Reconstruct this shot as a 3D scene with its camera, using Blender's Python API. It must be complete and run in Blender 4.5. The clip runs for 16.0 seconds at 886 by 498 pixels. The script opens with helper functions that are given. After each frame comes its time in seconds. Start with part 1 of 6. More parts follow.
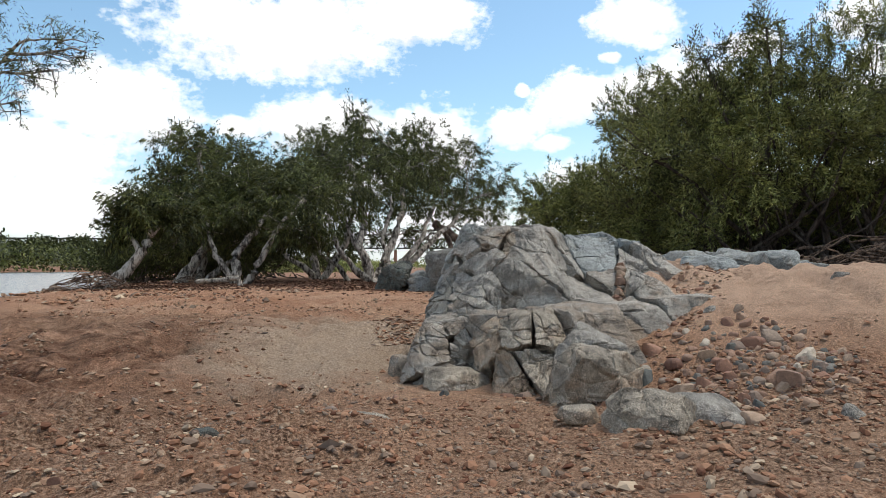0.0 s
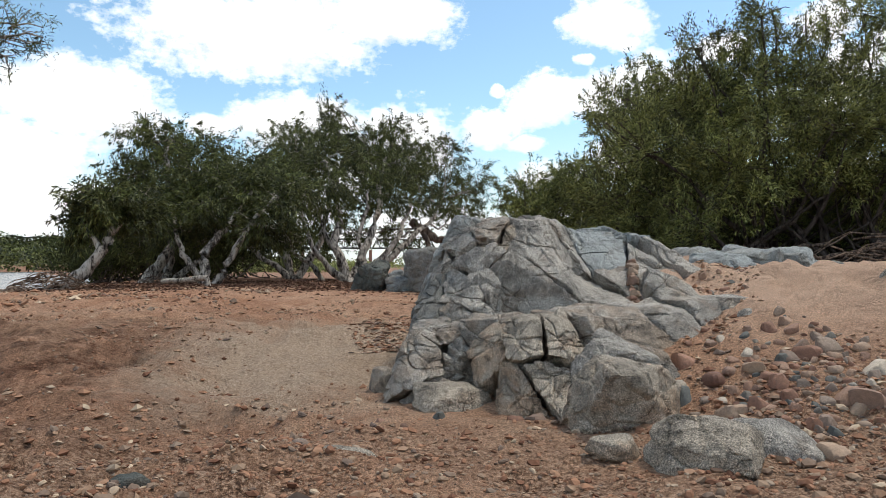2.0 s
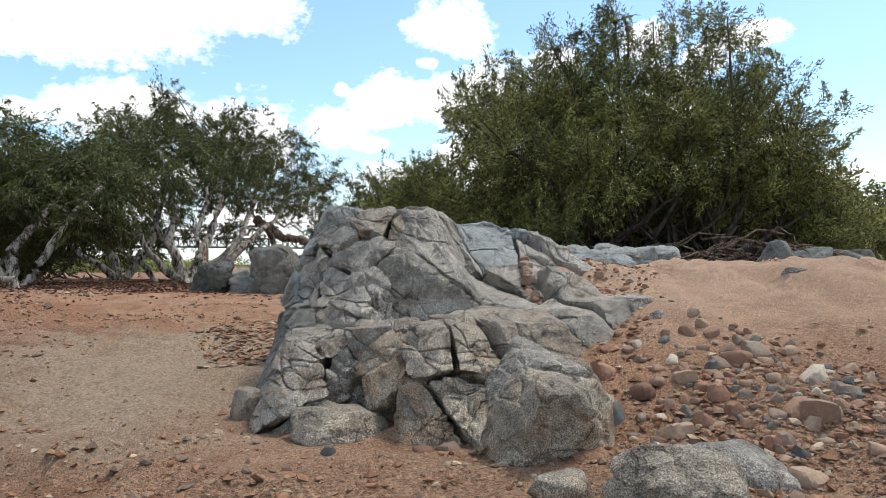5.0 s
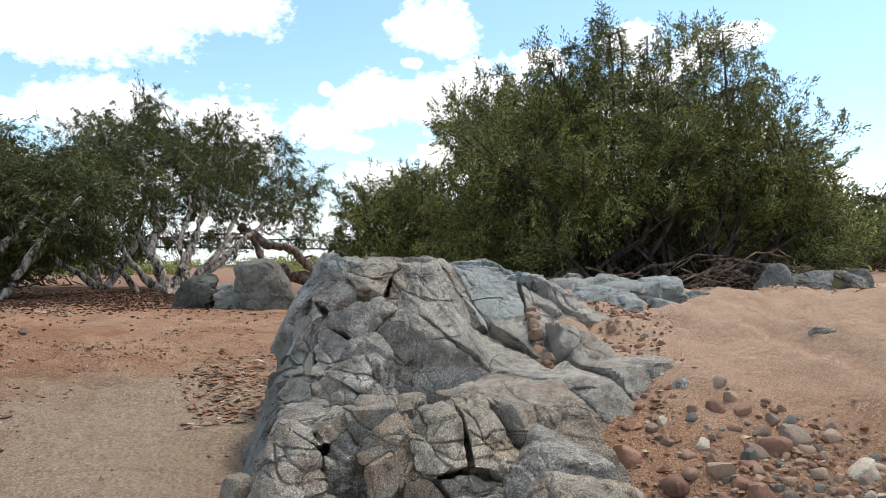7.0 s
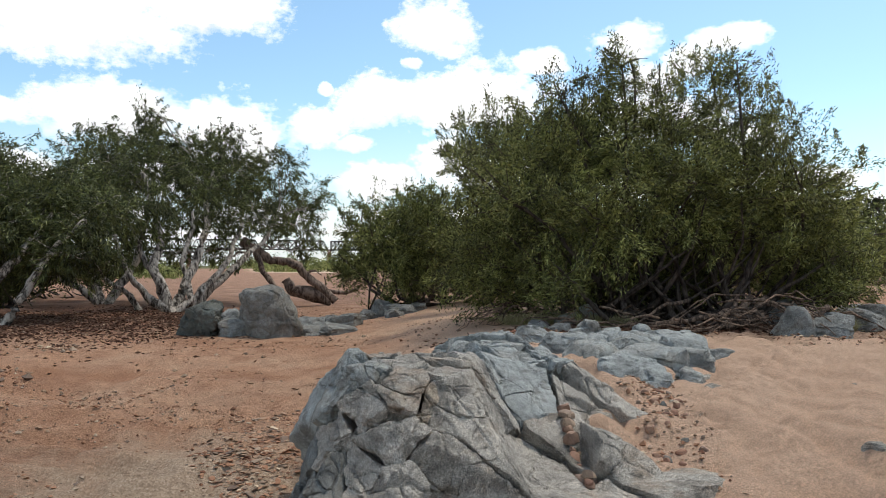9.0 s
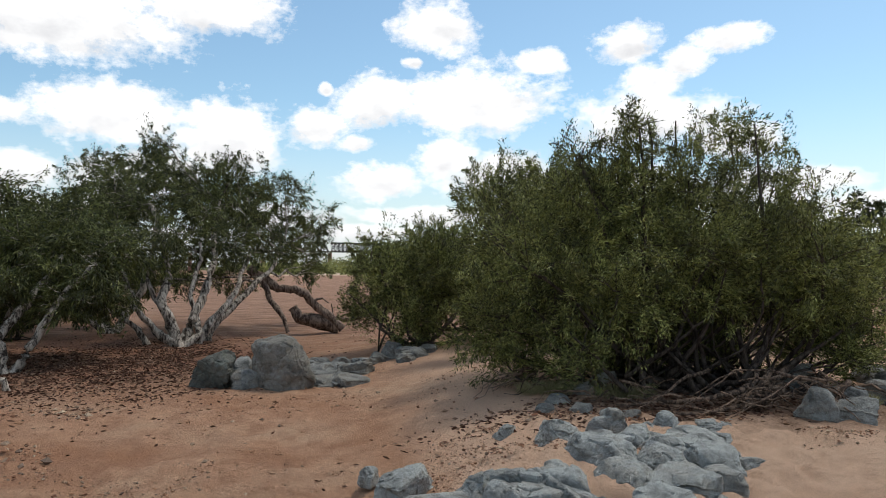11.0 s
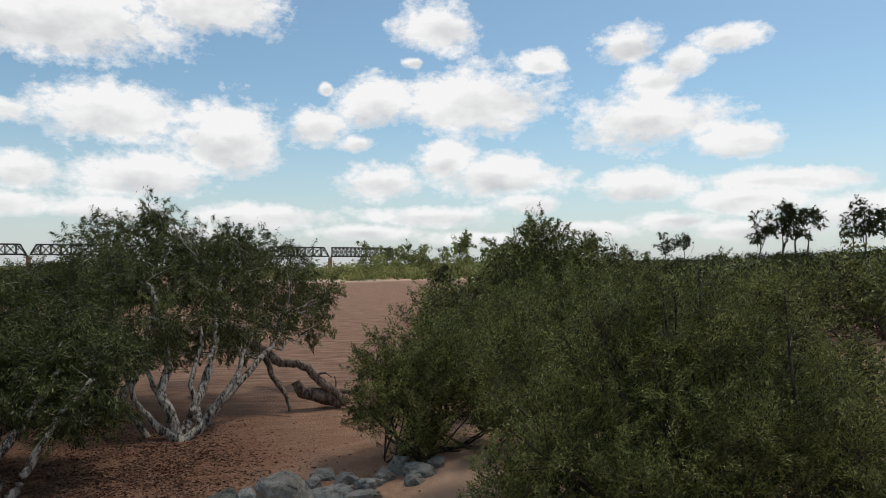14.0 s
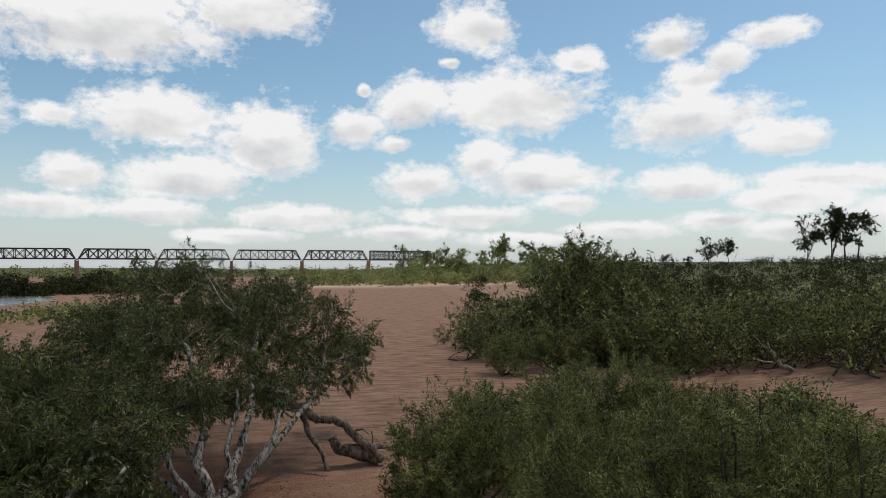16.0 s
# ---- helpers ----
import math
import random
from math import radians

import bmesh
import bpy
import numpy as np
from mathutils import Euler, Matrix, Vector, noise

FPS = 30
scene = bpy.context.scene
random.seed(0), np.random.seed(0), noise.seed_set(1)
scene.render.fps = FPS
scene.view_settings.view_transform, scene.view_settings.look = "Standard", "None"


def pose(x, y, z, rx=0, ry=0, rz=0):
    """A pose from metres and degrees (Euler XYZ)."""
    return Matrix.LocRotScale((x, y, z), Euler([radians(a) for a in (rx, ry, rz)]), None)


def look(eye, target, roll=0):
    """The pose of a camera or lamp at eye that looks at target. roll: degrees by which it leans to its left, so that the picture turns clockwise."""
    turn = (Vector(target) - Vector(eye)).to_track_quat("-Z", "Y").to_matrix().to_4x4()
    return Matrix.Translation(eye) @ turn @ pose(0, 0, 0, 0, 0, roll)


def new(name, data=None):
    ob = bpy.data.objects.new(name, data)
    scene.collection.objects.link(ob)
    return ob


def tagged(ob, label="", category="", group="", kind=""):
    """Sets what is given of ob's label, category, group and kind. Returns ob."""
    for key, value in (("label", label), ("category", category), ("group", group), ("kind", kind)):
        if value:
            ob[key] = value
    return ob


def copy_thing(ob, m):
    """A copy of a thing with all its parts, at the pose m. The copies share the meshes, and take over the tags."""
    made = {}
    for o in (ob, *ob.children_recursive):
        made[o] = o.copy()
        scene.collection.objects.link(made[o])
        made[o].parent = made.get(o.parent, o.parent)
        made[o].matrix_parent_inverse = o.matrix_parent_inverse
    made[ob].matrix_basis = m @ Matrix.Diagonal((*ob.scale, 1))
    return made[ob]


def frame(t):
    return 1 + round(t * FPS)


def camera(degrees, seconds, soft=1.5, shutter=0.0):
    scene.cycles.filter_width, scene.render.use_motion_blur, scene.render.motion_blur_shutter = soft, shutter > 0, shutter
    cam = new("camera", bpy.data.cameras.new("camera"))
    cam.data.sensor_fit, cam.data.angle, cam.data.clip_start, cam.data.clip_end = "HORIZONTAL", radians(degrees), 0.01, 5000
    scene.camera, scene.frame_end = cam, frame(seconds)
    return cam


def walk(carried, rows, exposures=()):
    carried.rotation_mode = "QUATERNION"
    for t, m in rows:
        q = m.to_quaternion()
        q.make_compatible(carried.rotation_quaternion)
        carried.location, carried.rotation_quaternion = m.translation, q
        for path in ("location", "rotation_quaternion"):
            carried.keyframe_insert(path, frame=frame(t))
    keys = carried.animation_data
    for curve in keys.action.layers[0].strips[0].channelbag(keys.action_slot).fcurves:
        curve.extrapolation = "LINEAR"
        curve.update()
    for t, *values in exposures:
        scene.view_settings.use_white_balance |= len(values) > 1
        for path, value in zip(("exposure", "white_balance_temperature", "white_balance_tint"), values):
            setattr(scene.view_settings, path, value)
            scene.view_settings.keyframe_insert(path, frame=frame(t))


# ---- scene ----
cam = camera(64.11, 16.0, soft=0.6)
# t, x, y, z, yaw; the gimbal holds pitch and roll
ROWS = [
    (0, 0.000, 0.000, 1.198, -0.05),
    (0.5, -0.020, 0.290, 1.187, -0.24),
    (1, -0.071, 0.600, 1.180, -0.24),
    (1.5, -0.121, 0.927, 1.177, -0.74),
    (2, -0.154, 1.190, 1.167, -2.06),
    (2.5, -0.208, 1.415, 1.155, -3.57),
    (3, -0.250, 1.633, 1.138, -6.12),
    (3.5, -0.300, 1.829, 1.134, -8.69),
    (4, -0.361, 1.995, 1.128, -11.17),
    (4.2, -0.383, 2.066, 1.132, -12.16),
    (6.3, -0.452, 2.605, 1.297, -15.91),
    (6.5, -0.465, 2.658, 1.406, -16.00),
    (7, -0.474, 2.802, 1.676, -15.94),
    (7.5, -0.523, 2.926, 1.896, -15.91),
    (8, -0.564, 3.016, 2.096, -15.94),
    (8.5, -0.618, 3.067, 2.337, -15.94),
    (9, -0.678, 3.157, 2.615, -15.97),
    (9.2, -0.701, 3.188, 2.757, -15.87),
    (11.5, -1.213, 3.367, 4.942, -16.00),
    (12, -1.287, 3.445, 5.589, -16.03),
    (12.5, -1.316, 3.589, 6.424, -16.03),
    (13, -1.293, 3.771, 7.296, -15.99),
    (13.5, -1.260, 3.985, 8.137, -15.97),
    (14, -1.222, 4.226, 8.957, -15.95),
    (14.5, -1.231, 4.441, 9.681, -15.79),
    (15, -1.212, 4.684, 10.514, -15.06),
    (15.5, -1.149, 4.936, 11.443, -13.80),
    (16, -1.012, 5.184, 12.293, -12.90),
]
PITCH, ROLL = 1.585, -0.006
EXPOSURES = [(0, -0.48), (3, -0.36), (6.5, -0.19), (8, -0.31), (9.2, -0.46), (11.5, -0.84), (13, -1.06), (16, -1.18)]
walk(cam, [(t, pose(x, y, z, 0, 0, yaw) @ pose(0, 0, 0, 90 + PITCH) @ pose(0, 0, 0, 0, 0, -ROLL)) for t, x, y, z, yaw in ROWS], EXPOSURES)

# ---- sky and light ----
SUN_AZ, SUN_EL = 65.0, 64.0          # degrees: azimuth from +y towards +x, and height
world = bpy.data.worlds.new("sky")
scene.world = world
world.use_nodes = True
wt = world.node_tree
wt.nodes.clear()


def wnode(kind, **sets):
    n = wt.nodes.new(kind)
    for k, v in sets.items():
        if k == "operation":
            n.operation = v
        elif k == "blend_type":
            n.blend_type = v
        elif k == "data_type":
            n.data_type = v
    return n


def wmath(op, a, b=None, c=None, clamp=False):
    n = wnode("ShaderNodeMath", operation=op)
    n.use_clamp = clamp
    for i, v in enumerate((a, b, c)):
        if v is None:
            continue
        if isinstance(v, (int, float)):
            n.inputs[i].default_value = v
        else:
            wt.links.new(v, n.inputs[i])
    return n.outputs[0]


coord = wnode("ShaderNodeTexCoord")
split = wnode("ShaderNodeSeparateXYZ")
wt.links.new(coord.outputs["Generated"], split.inputs[0])
azimuth = wmath("MULTIPLY", wmath("ARCTAN2", split.outputs[0], split.outputs[1]), 57.29578)
height = wmath("MULTIPLY", wmath("ARCSINE", split.outputs[2]), 57.29578)
# cumulus get flatter and denser towards the horizon
dome = wnode("ShaderNodeCombineXYZ")
wt.links.new(azimuth, dome.inputs[0])
wt.links.new(height, dome.inputs[1])


def sky_noise(scale, detail, rough, stretch=1.0):
    m = wnode("ShaderNodeVectorMath", operation="MULTIPLY")
    wt.links.new(dome.outputs[0], m.inputs[0])
    m.inputs[1].default_value = (1.0, stretch, 1.0)
    n = wnode("ShaderNodeTexNoise")
    n.inputs["Scale"].default_value = scale
    n.inputs["Detail"].default_value = detail
    n.inputs["Roughness"].default_value = rough
    wt.links.new(m.outputs[0], n.inputs["Vector"])
    return n.outputs[0]


puffs = None
raised = None


def cloud(az, el, w, h):
    """One cumulus: its middle and half its width and height, in degrees."""
    global puffs, raised
    v = wnode("ShaderNodeVectorMath", operation="MULTIPLY_ADD")
    wt.links.new(dome.outputs[0], v.inputs[0])
    v.inputs[1].default_value = (1 / w, 1 / h, 0)
    v.inputs[2].default_value = (-az / w, -el / h, 0)
    d = wnode("ShaderNodeVectorMath", operation="LENGTH")
    wt.links.new(v.outputs[0], d.inputs[0])
    puffs = d.outputs["Value"] if puffs is None else wmath("SMOOTH_MIN", puffs, d.outputs["Value"], 0.12)
    up = wnode("ShaderNodeVectorMath", operation="ADD")
    wt.links.new(v.outputs[0], up.inputs[0])
    up.inputs[1].default_value = (0.1, -0.45, 0)
    e = wnode("ShaderNodeVectorMath", operation="LENGTH")
    wt.links.new(up.outputs[0], e.inputs[0])
    raised = e.outputs["Value"] if raised is None else wmath("SMOOTH_MIN", raised, e.outputs["Value"], 0.12)


cloud(-13.2, 17.8, 9.6, 3.4)
cloud(-2.8, 19.8, 6.2, 2.4)
cloud(-9.5, 11.5, 6.0, 2.4)
cloud(-1.0, 10.0, 4.6, 3.2)
cloud(-7.1, 7.0, 5.5, 1.9)
cloud(5.7, 11.3, 2.7, 1.4)
cloud(10.5, 13.1, 3.3, 2.3)
cloud(18.7, 13.3, 6.4, 2.8)
cloud(23.8, 16.2, 1.9, 1.0)
cloud(15.5, 18.9, 3.5, 2.2)
cloud(13.5, 16.3, 1.0, 0.5)
cloud(6.5, 14.2, 0.6, 0.6)
cloud(30.6, 17.2, 2.9, 1.4)
cloud(37.9, 17.0, 2.6, 1.1)
cloud(34.8, 15.6, 2.1, 1.3)
cloud(32.7, 14.3, 2.5, 1.5)
cloud(32.1, 11.4, 6.3, 2.3)
cloud(38.6, 9.5, 3.7, 1.3)
cloud(10.9, 7.0, 3.3, 1.6)
cloud(16.4, 8.7, 2.8, 1.8)
cloud(20.5, 7.5, 5.7, 1.9)
cloud(32.0, 6.4, 4.6, 1.4)
cloud(41.9, 6.5, 5.9, 1.1)
cloud(39.3, 5.2, 4.6, 1.2)
cloud(-17.0, 4.6, 4.2, 1.0)
cloud(-9.0, 4.3, 4.4, 1.0)
cloud(1.4, 4.1, 6.5, 1.1)
cloud(9.5, 2.9, 4.5, 0.7)
cloud(15.0, 4.2, 5.5, 0.9)
cloud(22.6, 5.2, 2.6, 0.9)
cloud(27.0, 3.1, 4.8, 0.7)
cloud(34.0, 3.7, 3.2, 0.9)
cloud(40.0, 2.9, 5.0, 0.8)
cloud(47.0, 4.0, 4.2, 1.2)
cloud(-3.5, 2.6, 5.0, 0.6)
cloud(19.0, 2.4, 4.5, 0.6)
cloud(-15.1, 6.9, 2.5, 1.6)
cloud(9.1, 10.0, 1.6, 0.7)
cloud(-16.2, 11.0, 1.8, 0.9)
cloud(-25.0, 11.9, 5.6, 3.4)
cloud(-29.6, 8.1, 5.8, 2.9)
cloud(-28.1, 4.4, 7.8, 2.2)

billow = sky_noise(0.22, 6.0, 0.62, 1.5)
fine = sky_noise(1.1, 5.0, 0.65, 1.4)
ragged = wmath("ADD", wmath("MULTIPLY", wmath("SUBTRACT", billow, 0.5), 1.9), wmath("MULTIPLY", wmath("SUBTRACT", fine, 0.5), 0.9))
near = wmath("ADD", wmath("SUBTRACT", 1.05, puffs), ragged)
# the rest of the sky carries the same broken cumulus
wide = wmath("MULTIPLY_ADD", sky_noise(0.075, 7.0, 0.55, 2.0), 5.0, -2.55)
beyond = wmath("ADD", wmath("MULTIPLY_ADD", wmath("ABSOLUTE", wmath("SUBTRACT", azimuth, 8.0)), 0.12, -5.2, clamp=True),
               wmath("MULTIPLY_ADD", height, 0.2, -4.6, clamp=True), clamp=True)
blend = wnode("ShaderNodeMix")
wt.links.new(beyond, blend.inputs[0])
wt.links.new(near, blend.inputs[2])
wt.links.new(wide, blend.inputs[3])
cover = wmath("MULTIPLY_ADD", blend.outputs[0], 2.1, 0.16, clamp=True)

sky = wnode("ShaderNodeTexSky")
sky.sky_type, sky.sun_disc = "NISHITA", False
sky.sun_elevation, sky.sun_rotation = radians(SUN_EL), radians(SUN_AZ)
sky.air_density, sky.dust_density, sky.ozone_density = 1.0, 0.6, 1.5
blue = wnode("ShaderNodeMix", data_type="RGBA", blend_type="MULTIPLY")
blue.inputs[0].default_value = 1.0
wt.links.new(sky.outputs[0], blue.inputs[6])
blue.inputs[7].default_value = (2.42, 2.72, 2.56, 1)
haze = wmath("POWER", wmath("MULTIPLY_ADD", height, -0.075, 1.0, clamp=True), 1.6)
pale = wnode("ShaderNodeMix", data_type="RGBA")
wt.links.new(wmath("MULTIPLY", haze, 0.85), pale.inputs[0])
wt.links.new(blue.outputs[2], pale.inputs[6])
pale.inputs[7].default_value = (13.0, 13.7, 14.8, 1)
# sunlit heads and greyer bellies
lifted = wnode("ShaderNodeVectorMath", operation="ADD")
wt.links.new(dome.outputs[0], lifted.inputs[0])
lifted.inputs[1].default_value = (0.5, 1.3, 0)


def lift_noise(src, scale):
    m = wnode("ShaderNodeVectorMath", operation="MULTIPLY")
    wt.links.new(src, m.inputs[0])
    m.inputs[1].default_value = (1.0, 1.6, 1.0)
    n = wnode("ShaderNodeTexNoise")
    n.inputs["Scale"].default_value, n.inputs["Detail"].default_value, n.inputs["Roughness"].default_value = scale, 5.0, 0.55
    wt.links.new(m.outputs[0], n.inputs["Vector"])
    return n.outputs[0]


belly = wmath("MULTIPLY_ADD", wmath("SUBTRACT", lift_noise(lifted.outputs[0], 0.22), lift_noise(dome.outputs[0], 0.22)), 1.9, wmath("MULTIPLY_ADD", wmath("SUBTRACT", raised, puffs), 1.25, -0.08), clamp=True)
thick = wmath("MULTIPLY_ADD", blend.outputs[0], 3.2, 0.25, clamp=True)
shade = wmath("MULTIPLY", belly, thick)
white = wnode("ShaderNodeMix", data_type="RGBA")
wt.links.new(shade, white.inputs[0])
CLOUD = 20.0
white.inputs[6].default_value = (CLOUD, CLOUD, CLOUD, 1)
white.inputs[7].default_value = (CLOUD * 0.66, CLOUD * 0.665, CLOUD * 0.685, 1)
vault = wnode("ShaderNodeMix", data_type="RGBA")
wt.links.new(cover, vault.inputs[0])
wt.links.new(pale.outputs[2], vault.inputs[6])
wt.links.new(white.outputs[2], vault.inputs[7])
glow = wnode("ShaderNodeBackground")
wt.links.new(vault.outputs[2], glow.inputs[0])
glow.inputs[1].default_value = 0.1
out = wnode("ShaderNodeOutputWorld")
wt.links.new(glow.outputs[0], out.inputs[0])

sun = new("sun", bpy.data.lights.new("sun", "SUN"))
sun.data.energy, sun.data.angle, sun.data.color = 3.6, radians(8), (1.0, 0.92, 0.79)
sx, sy, sz = (math.sin(radians(SUN_AZ)) * math.cos(radians(SUN_EL)), math.cos(radians(SUN_AZ)) * math.cos(radians(SUN_EL)), math.sin(radians(SUN_EL)))
sun.matrix_world = look((60 * sx, 60 * sy, 60 * sz), (0, 0, 0))


# ---- materials ----
def shader(name, rough=0.9, spec=0.3):
    m = bpy.data.materials.new(name)
    m.use_nodes = True
    b = m.node_tree.nodes["Principled BSDF"]
    b.inputs["Roughness"].default_value = rough
    b.inputs["Specular IOR Level"].default_value = spec
    return m, m.node_tree, b


def tex(nt, kind, scale, detail=4.0, rough=0.55, stretch=None, coords="Object"):
    t = nt.nodes.new("ShaderNodeTexNoise" if kind == "noise" else "ShaderNodeTexVoronoi")
    c = nt.nodes.new("ShaderNodeTexCoord")
    src = c.outputs[coords]
    if stretch:
        mp = nt.nodes.new("ShaderNodeMapping")
        mp.inputs["Scale"].default_value = stretch
        nt.links.new(src, mp.inputs[0])
        src = mp.outputs[0]
    nt.links.new(src, t.inputs["Vector"])
    t.inputs["Scale"].default_value = scale
    if kind == "noise":
        t.inputs["Detail"].default_value, t.inputs["Roughness"].default_value = detail, rough
    return t.outputs[0] if kind != "cells" else t.outputs["Color"]


def ramp(nt, fac, *stops):
    r = nt.nodes.new("ShaderNodeValToRGB")
    while len(r.color_ramp.elements) < len(stops):
        r.color_ramp.elements.new(0.5)
    for e, (p, c) in zip(r.color_ramp.elements, stops):
        e.position = p
        e.color = (*c, 1) if len(c) == 3 else c
    nt.links.new(fac, r.inputs[0])
    return r.outputs[0]


def mix(nt, fac, a, b, how="MIX"):
    n = nt.nodes.new("ShaderNodeMix")
    n.data_type, n.blend_type = "RGBA", how
    for s, v in ((0, fac), (6, a), (7, b)):
        if isinstance(v, (int, float)):
            n.inputs[s].default_value = v
        elif isinstance(v, tuple):
            n.inputs[s].default_value = (*v, 1)
        else:
            nt.links.new(v, n.inputs[s])
    return n.outputs[2]


def calc(nt, op, a, b=0.0, clamp=False):
    n = nt.nodes.new("ShaderNodeMath")
    n.operation, n.use_clamp = op, clamp
    for i, v in enumerate((a, b)):
        if isinstance(v, (int, float)):
            n.inputs[i].default_value = v
        else:
            nt.links.new(v, n.inputs[i])
    return n.outputs[0]


def relief(nt, b, h, strength, dist):
    n = nt.nodes.new("ShaderNodeBump")
    n.inputs["Strength"].default_value, n.inputs["Distance"].default_value = strength, dist
    nt.links.new(h, n.inputs["Height"])
    nt.links.new(n.outputs[0], b.inputs["Normal"])


def grey(v):
    return (v, v, v)


def ground_material():
    m, nt, b = shader("river_sand", 0.95, 0.12)
    broad = tex(nt, "noise", 0.22, 5, 0.6)
    mid = tex(nt, "noise", 1.7, 6, 0.65)
    fine_ = tex(nt, "noise", 55, 4, 0.75)
    col = ramp(nt, broad, (0.36, (0.40, 0.21, 0.122)), (0.5, (0.53, 0.32, 0.205)), (0.64, (0.53, 0.355, 0.24)))
    col = mix(nt, ramp(nt, mid, (0.42, grey(0.0)), (0.62, grey(0.6))), col, (0.33, 0.17, 0.105))
    grit = tex(nt, "cells", 85)
    col = mix(nt, 0.4, col, mix(nt, 1.0, col, ramp(nt, grit, (0.1, (0.4, 0.38, 0.36)), (0.9, (1.6, 1.55, 1.5))), "MULTIPLY"))
    col = mix(nt, 0.5, col, mix(nt, 1.0, col, ramp(nt, fine_, (0.38, grey(0.12)), (0.62, grey(1.9))), "MULTIPLY"))
    dry = nt.nodes.new("ShaderNodeTexCoord")
    dxyz = nt.nodes.new("ShaderNodeSeparateXYZ")
    nt.links.new(dry.outputs["Object"], dxyz.inputs[0])
    soil = calc(nt, "MULTIPLY", calc(nt, "MULTIPLY", calc(nt, "ADD", dxyz.outputs[0], 0.6), -0.3, True), calc(nt, "MULTIPLY", calc(nt, "SUBTRACT", 15.0, dxyz.outputs[1]), 0.2, True))
    col = mix(nt, calc(nt, "MULTIPLY", soil, ramp(nt, mid, (0.3, grey(1.0)), (0.7, grey(0.35)))), col, ramp(nt, tex(nt, "noise", 5, 6, 0.75), (0.40, (0.045, 0.022, 0.014)), (0.5, (0.20, 0.104, 0.064)), (0.62, (0.40, 0.245, 0.165))))
    streak = ramp(nt, tex(nt, "noise", 1.5, 9, 0.72, stretch=(0.55, 2.2, 1)), (0.40, (0.42, 0.34, 0.30)), (0.5, grey(0.95)), (0.60, (1.32, 1.30, 1.28)))
    col = mix(nt, soil, col, mix(nt, 1.0, col, streak, "MULTIPLY"))
    stony = calc(nt, "MULTIPLY", calc(nt, "SUBTRACT", 7.4, dxyz.outputs[1]), 0.55, True)
    col = mix(nt, calc(nt, "MULTIPLY", stony, ramp(nt, tex(nt, "noise", 1.1, 5, 0.65), (0.35, grey(0.15)), (0.6, grey(0.85)))), col, ramp(nt, tex(nt, "noise", 28, 5, 0.75), (0.40, (0.03, 0.018, 0.012)), (0.5, (0.31, 0.18, 0.112)), (0.6, (0.62, 0.43, 0.30))))
    far_bar = calc(nt, "MULTIPLY", calc(nt, "MULTIPLY", calc(nt, "SUBTRACT", dxyz.outputs[1], 430.0), 0.015, True), calc(nt, "MULTIPLY", dxyz.outputs[0], 0.05, True))
    wx = calc(nt, "MULTIPLY", calc(nt, "ADD", dxyz.outputs[0], 1.5), 0.50)
    wy = calc(nt, "MULTIPLY", calc(nt, "SUBTRACT", dxyz.outputs[1], 10.4), 0.27)
    wash = calc(nt, "SUBTRACT", 1.25, calc(nt, "ADD", calc(nt, "ADD", calc(nt, "MULTIPLY", wx, wx), calc(nt, "MULTIPLY", wy, wy)), calc(nt, "MULTIPLY", calc(nt, "SUBTRACT", mid, 0.5), 1.6)), True)
    shingle = ramp(nt, tex(nt, "cells", 48), (0.15, (0.17, 0.11, 0.075)), (0.45, (0.45, 0.325, 0.225)), (0.75, (0.59, 0.45, 0.33)), (0.95, (0.76, 0.64, 0.51)))
    col = mix(nt, calc(nt, "MULTIPLY", wash, 0.95), col, mix(nt, 0.5, (0.57, 0.425, 0.305), shingle))
    col = mix(nt, calc(nt, "MULTIPLY", far_bar, 0.8), col, (0.62, 0.50, 0.38))
    drift = calc(nt, "MULTIPLY", calc(nt, "SUBTRACT", dxyz.outputs[2], 0.45), 2.2, True)
    col = mix(nt, calc(nt, "MULTIPLY", drift, 0.75), col, mix(nt, 0.5, (0.74, 0.51, 0.365), mix(nt, 1.0, (0.74, 0.51, 0.365), ramp(nt, fine_, (0.3, grey(0.6)), (0.7, grey(1.35))), "MULTIPLY")))
    bed = calc(nt, "MULTIPLY", calc(nt, "SUBTRACT", dxyz.outputs[1], 24.0), 0.03, True)
    bed = calc(nt, "MULTIPLY", bed, calc(nt, "SUBTRACT", 1.0, far_bar, True))
    col = mix(nt, calc(nt, "MULTIPLY", bed, 0.88), col, ramp(nt, tex(nt, "noise", 0.6, 8, 0.7, stretch=(0.5, 1.6, 1)), (0.38, (0.14, 0.076, 0.05)), (0.5, (0.265, 0.152, 0.102)), (0.64, (0.37, 0.232, 0.163))))
    # leaf mould under the thicket, with the bush's shade painted into its dark colour
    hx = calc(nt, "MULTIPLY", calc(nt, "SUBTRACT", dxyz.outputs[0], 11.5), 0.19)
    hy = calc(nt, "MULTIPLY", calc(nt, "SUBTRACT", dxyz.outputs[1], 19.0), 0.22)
    mould_shade = calc(nt, "SUBTRACT", 1.35, calc(nt, "ADD", calc(nt, "ADD", calc(nt, "MULTIPLY", hx, hx), calc(nt, "MULTIPLY", hy, hy)), calc(nt, "MULTIPLY", calc(nt, "SUBTRACT", mid, 0.5), 2.2)), True)
    col = mix(nt, calc(nt, "MULTIPLY", mould_shade, 0.85), col, ramp(nt, tex(nt, "noise", 14, 6, 0.75), (0.38, (0.06, 0.035, 0.022)), (0.52, (0.20, 0.12, 0.08)), (0.64, (0.36, 0.24, 0.17))))
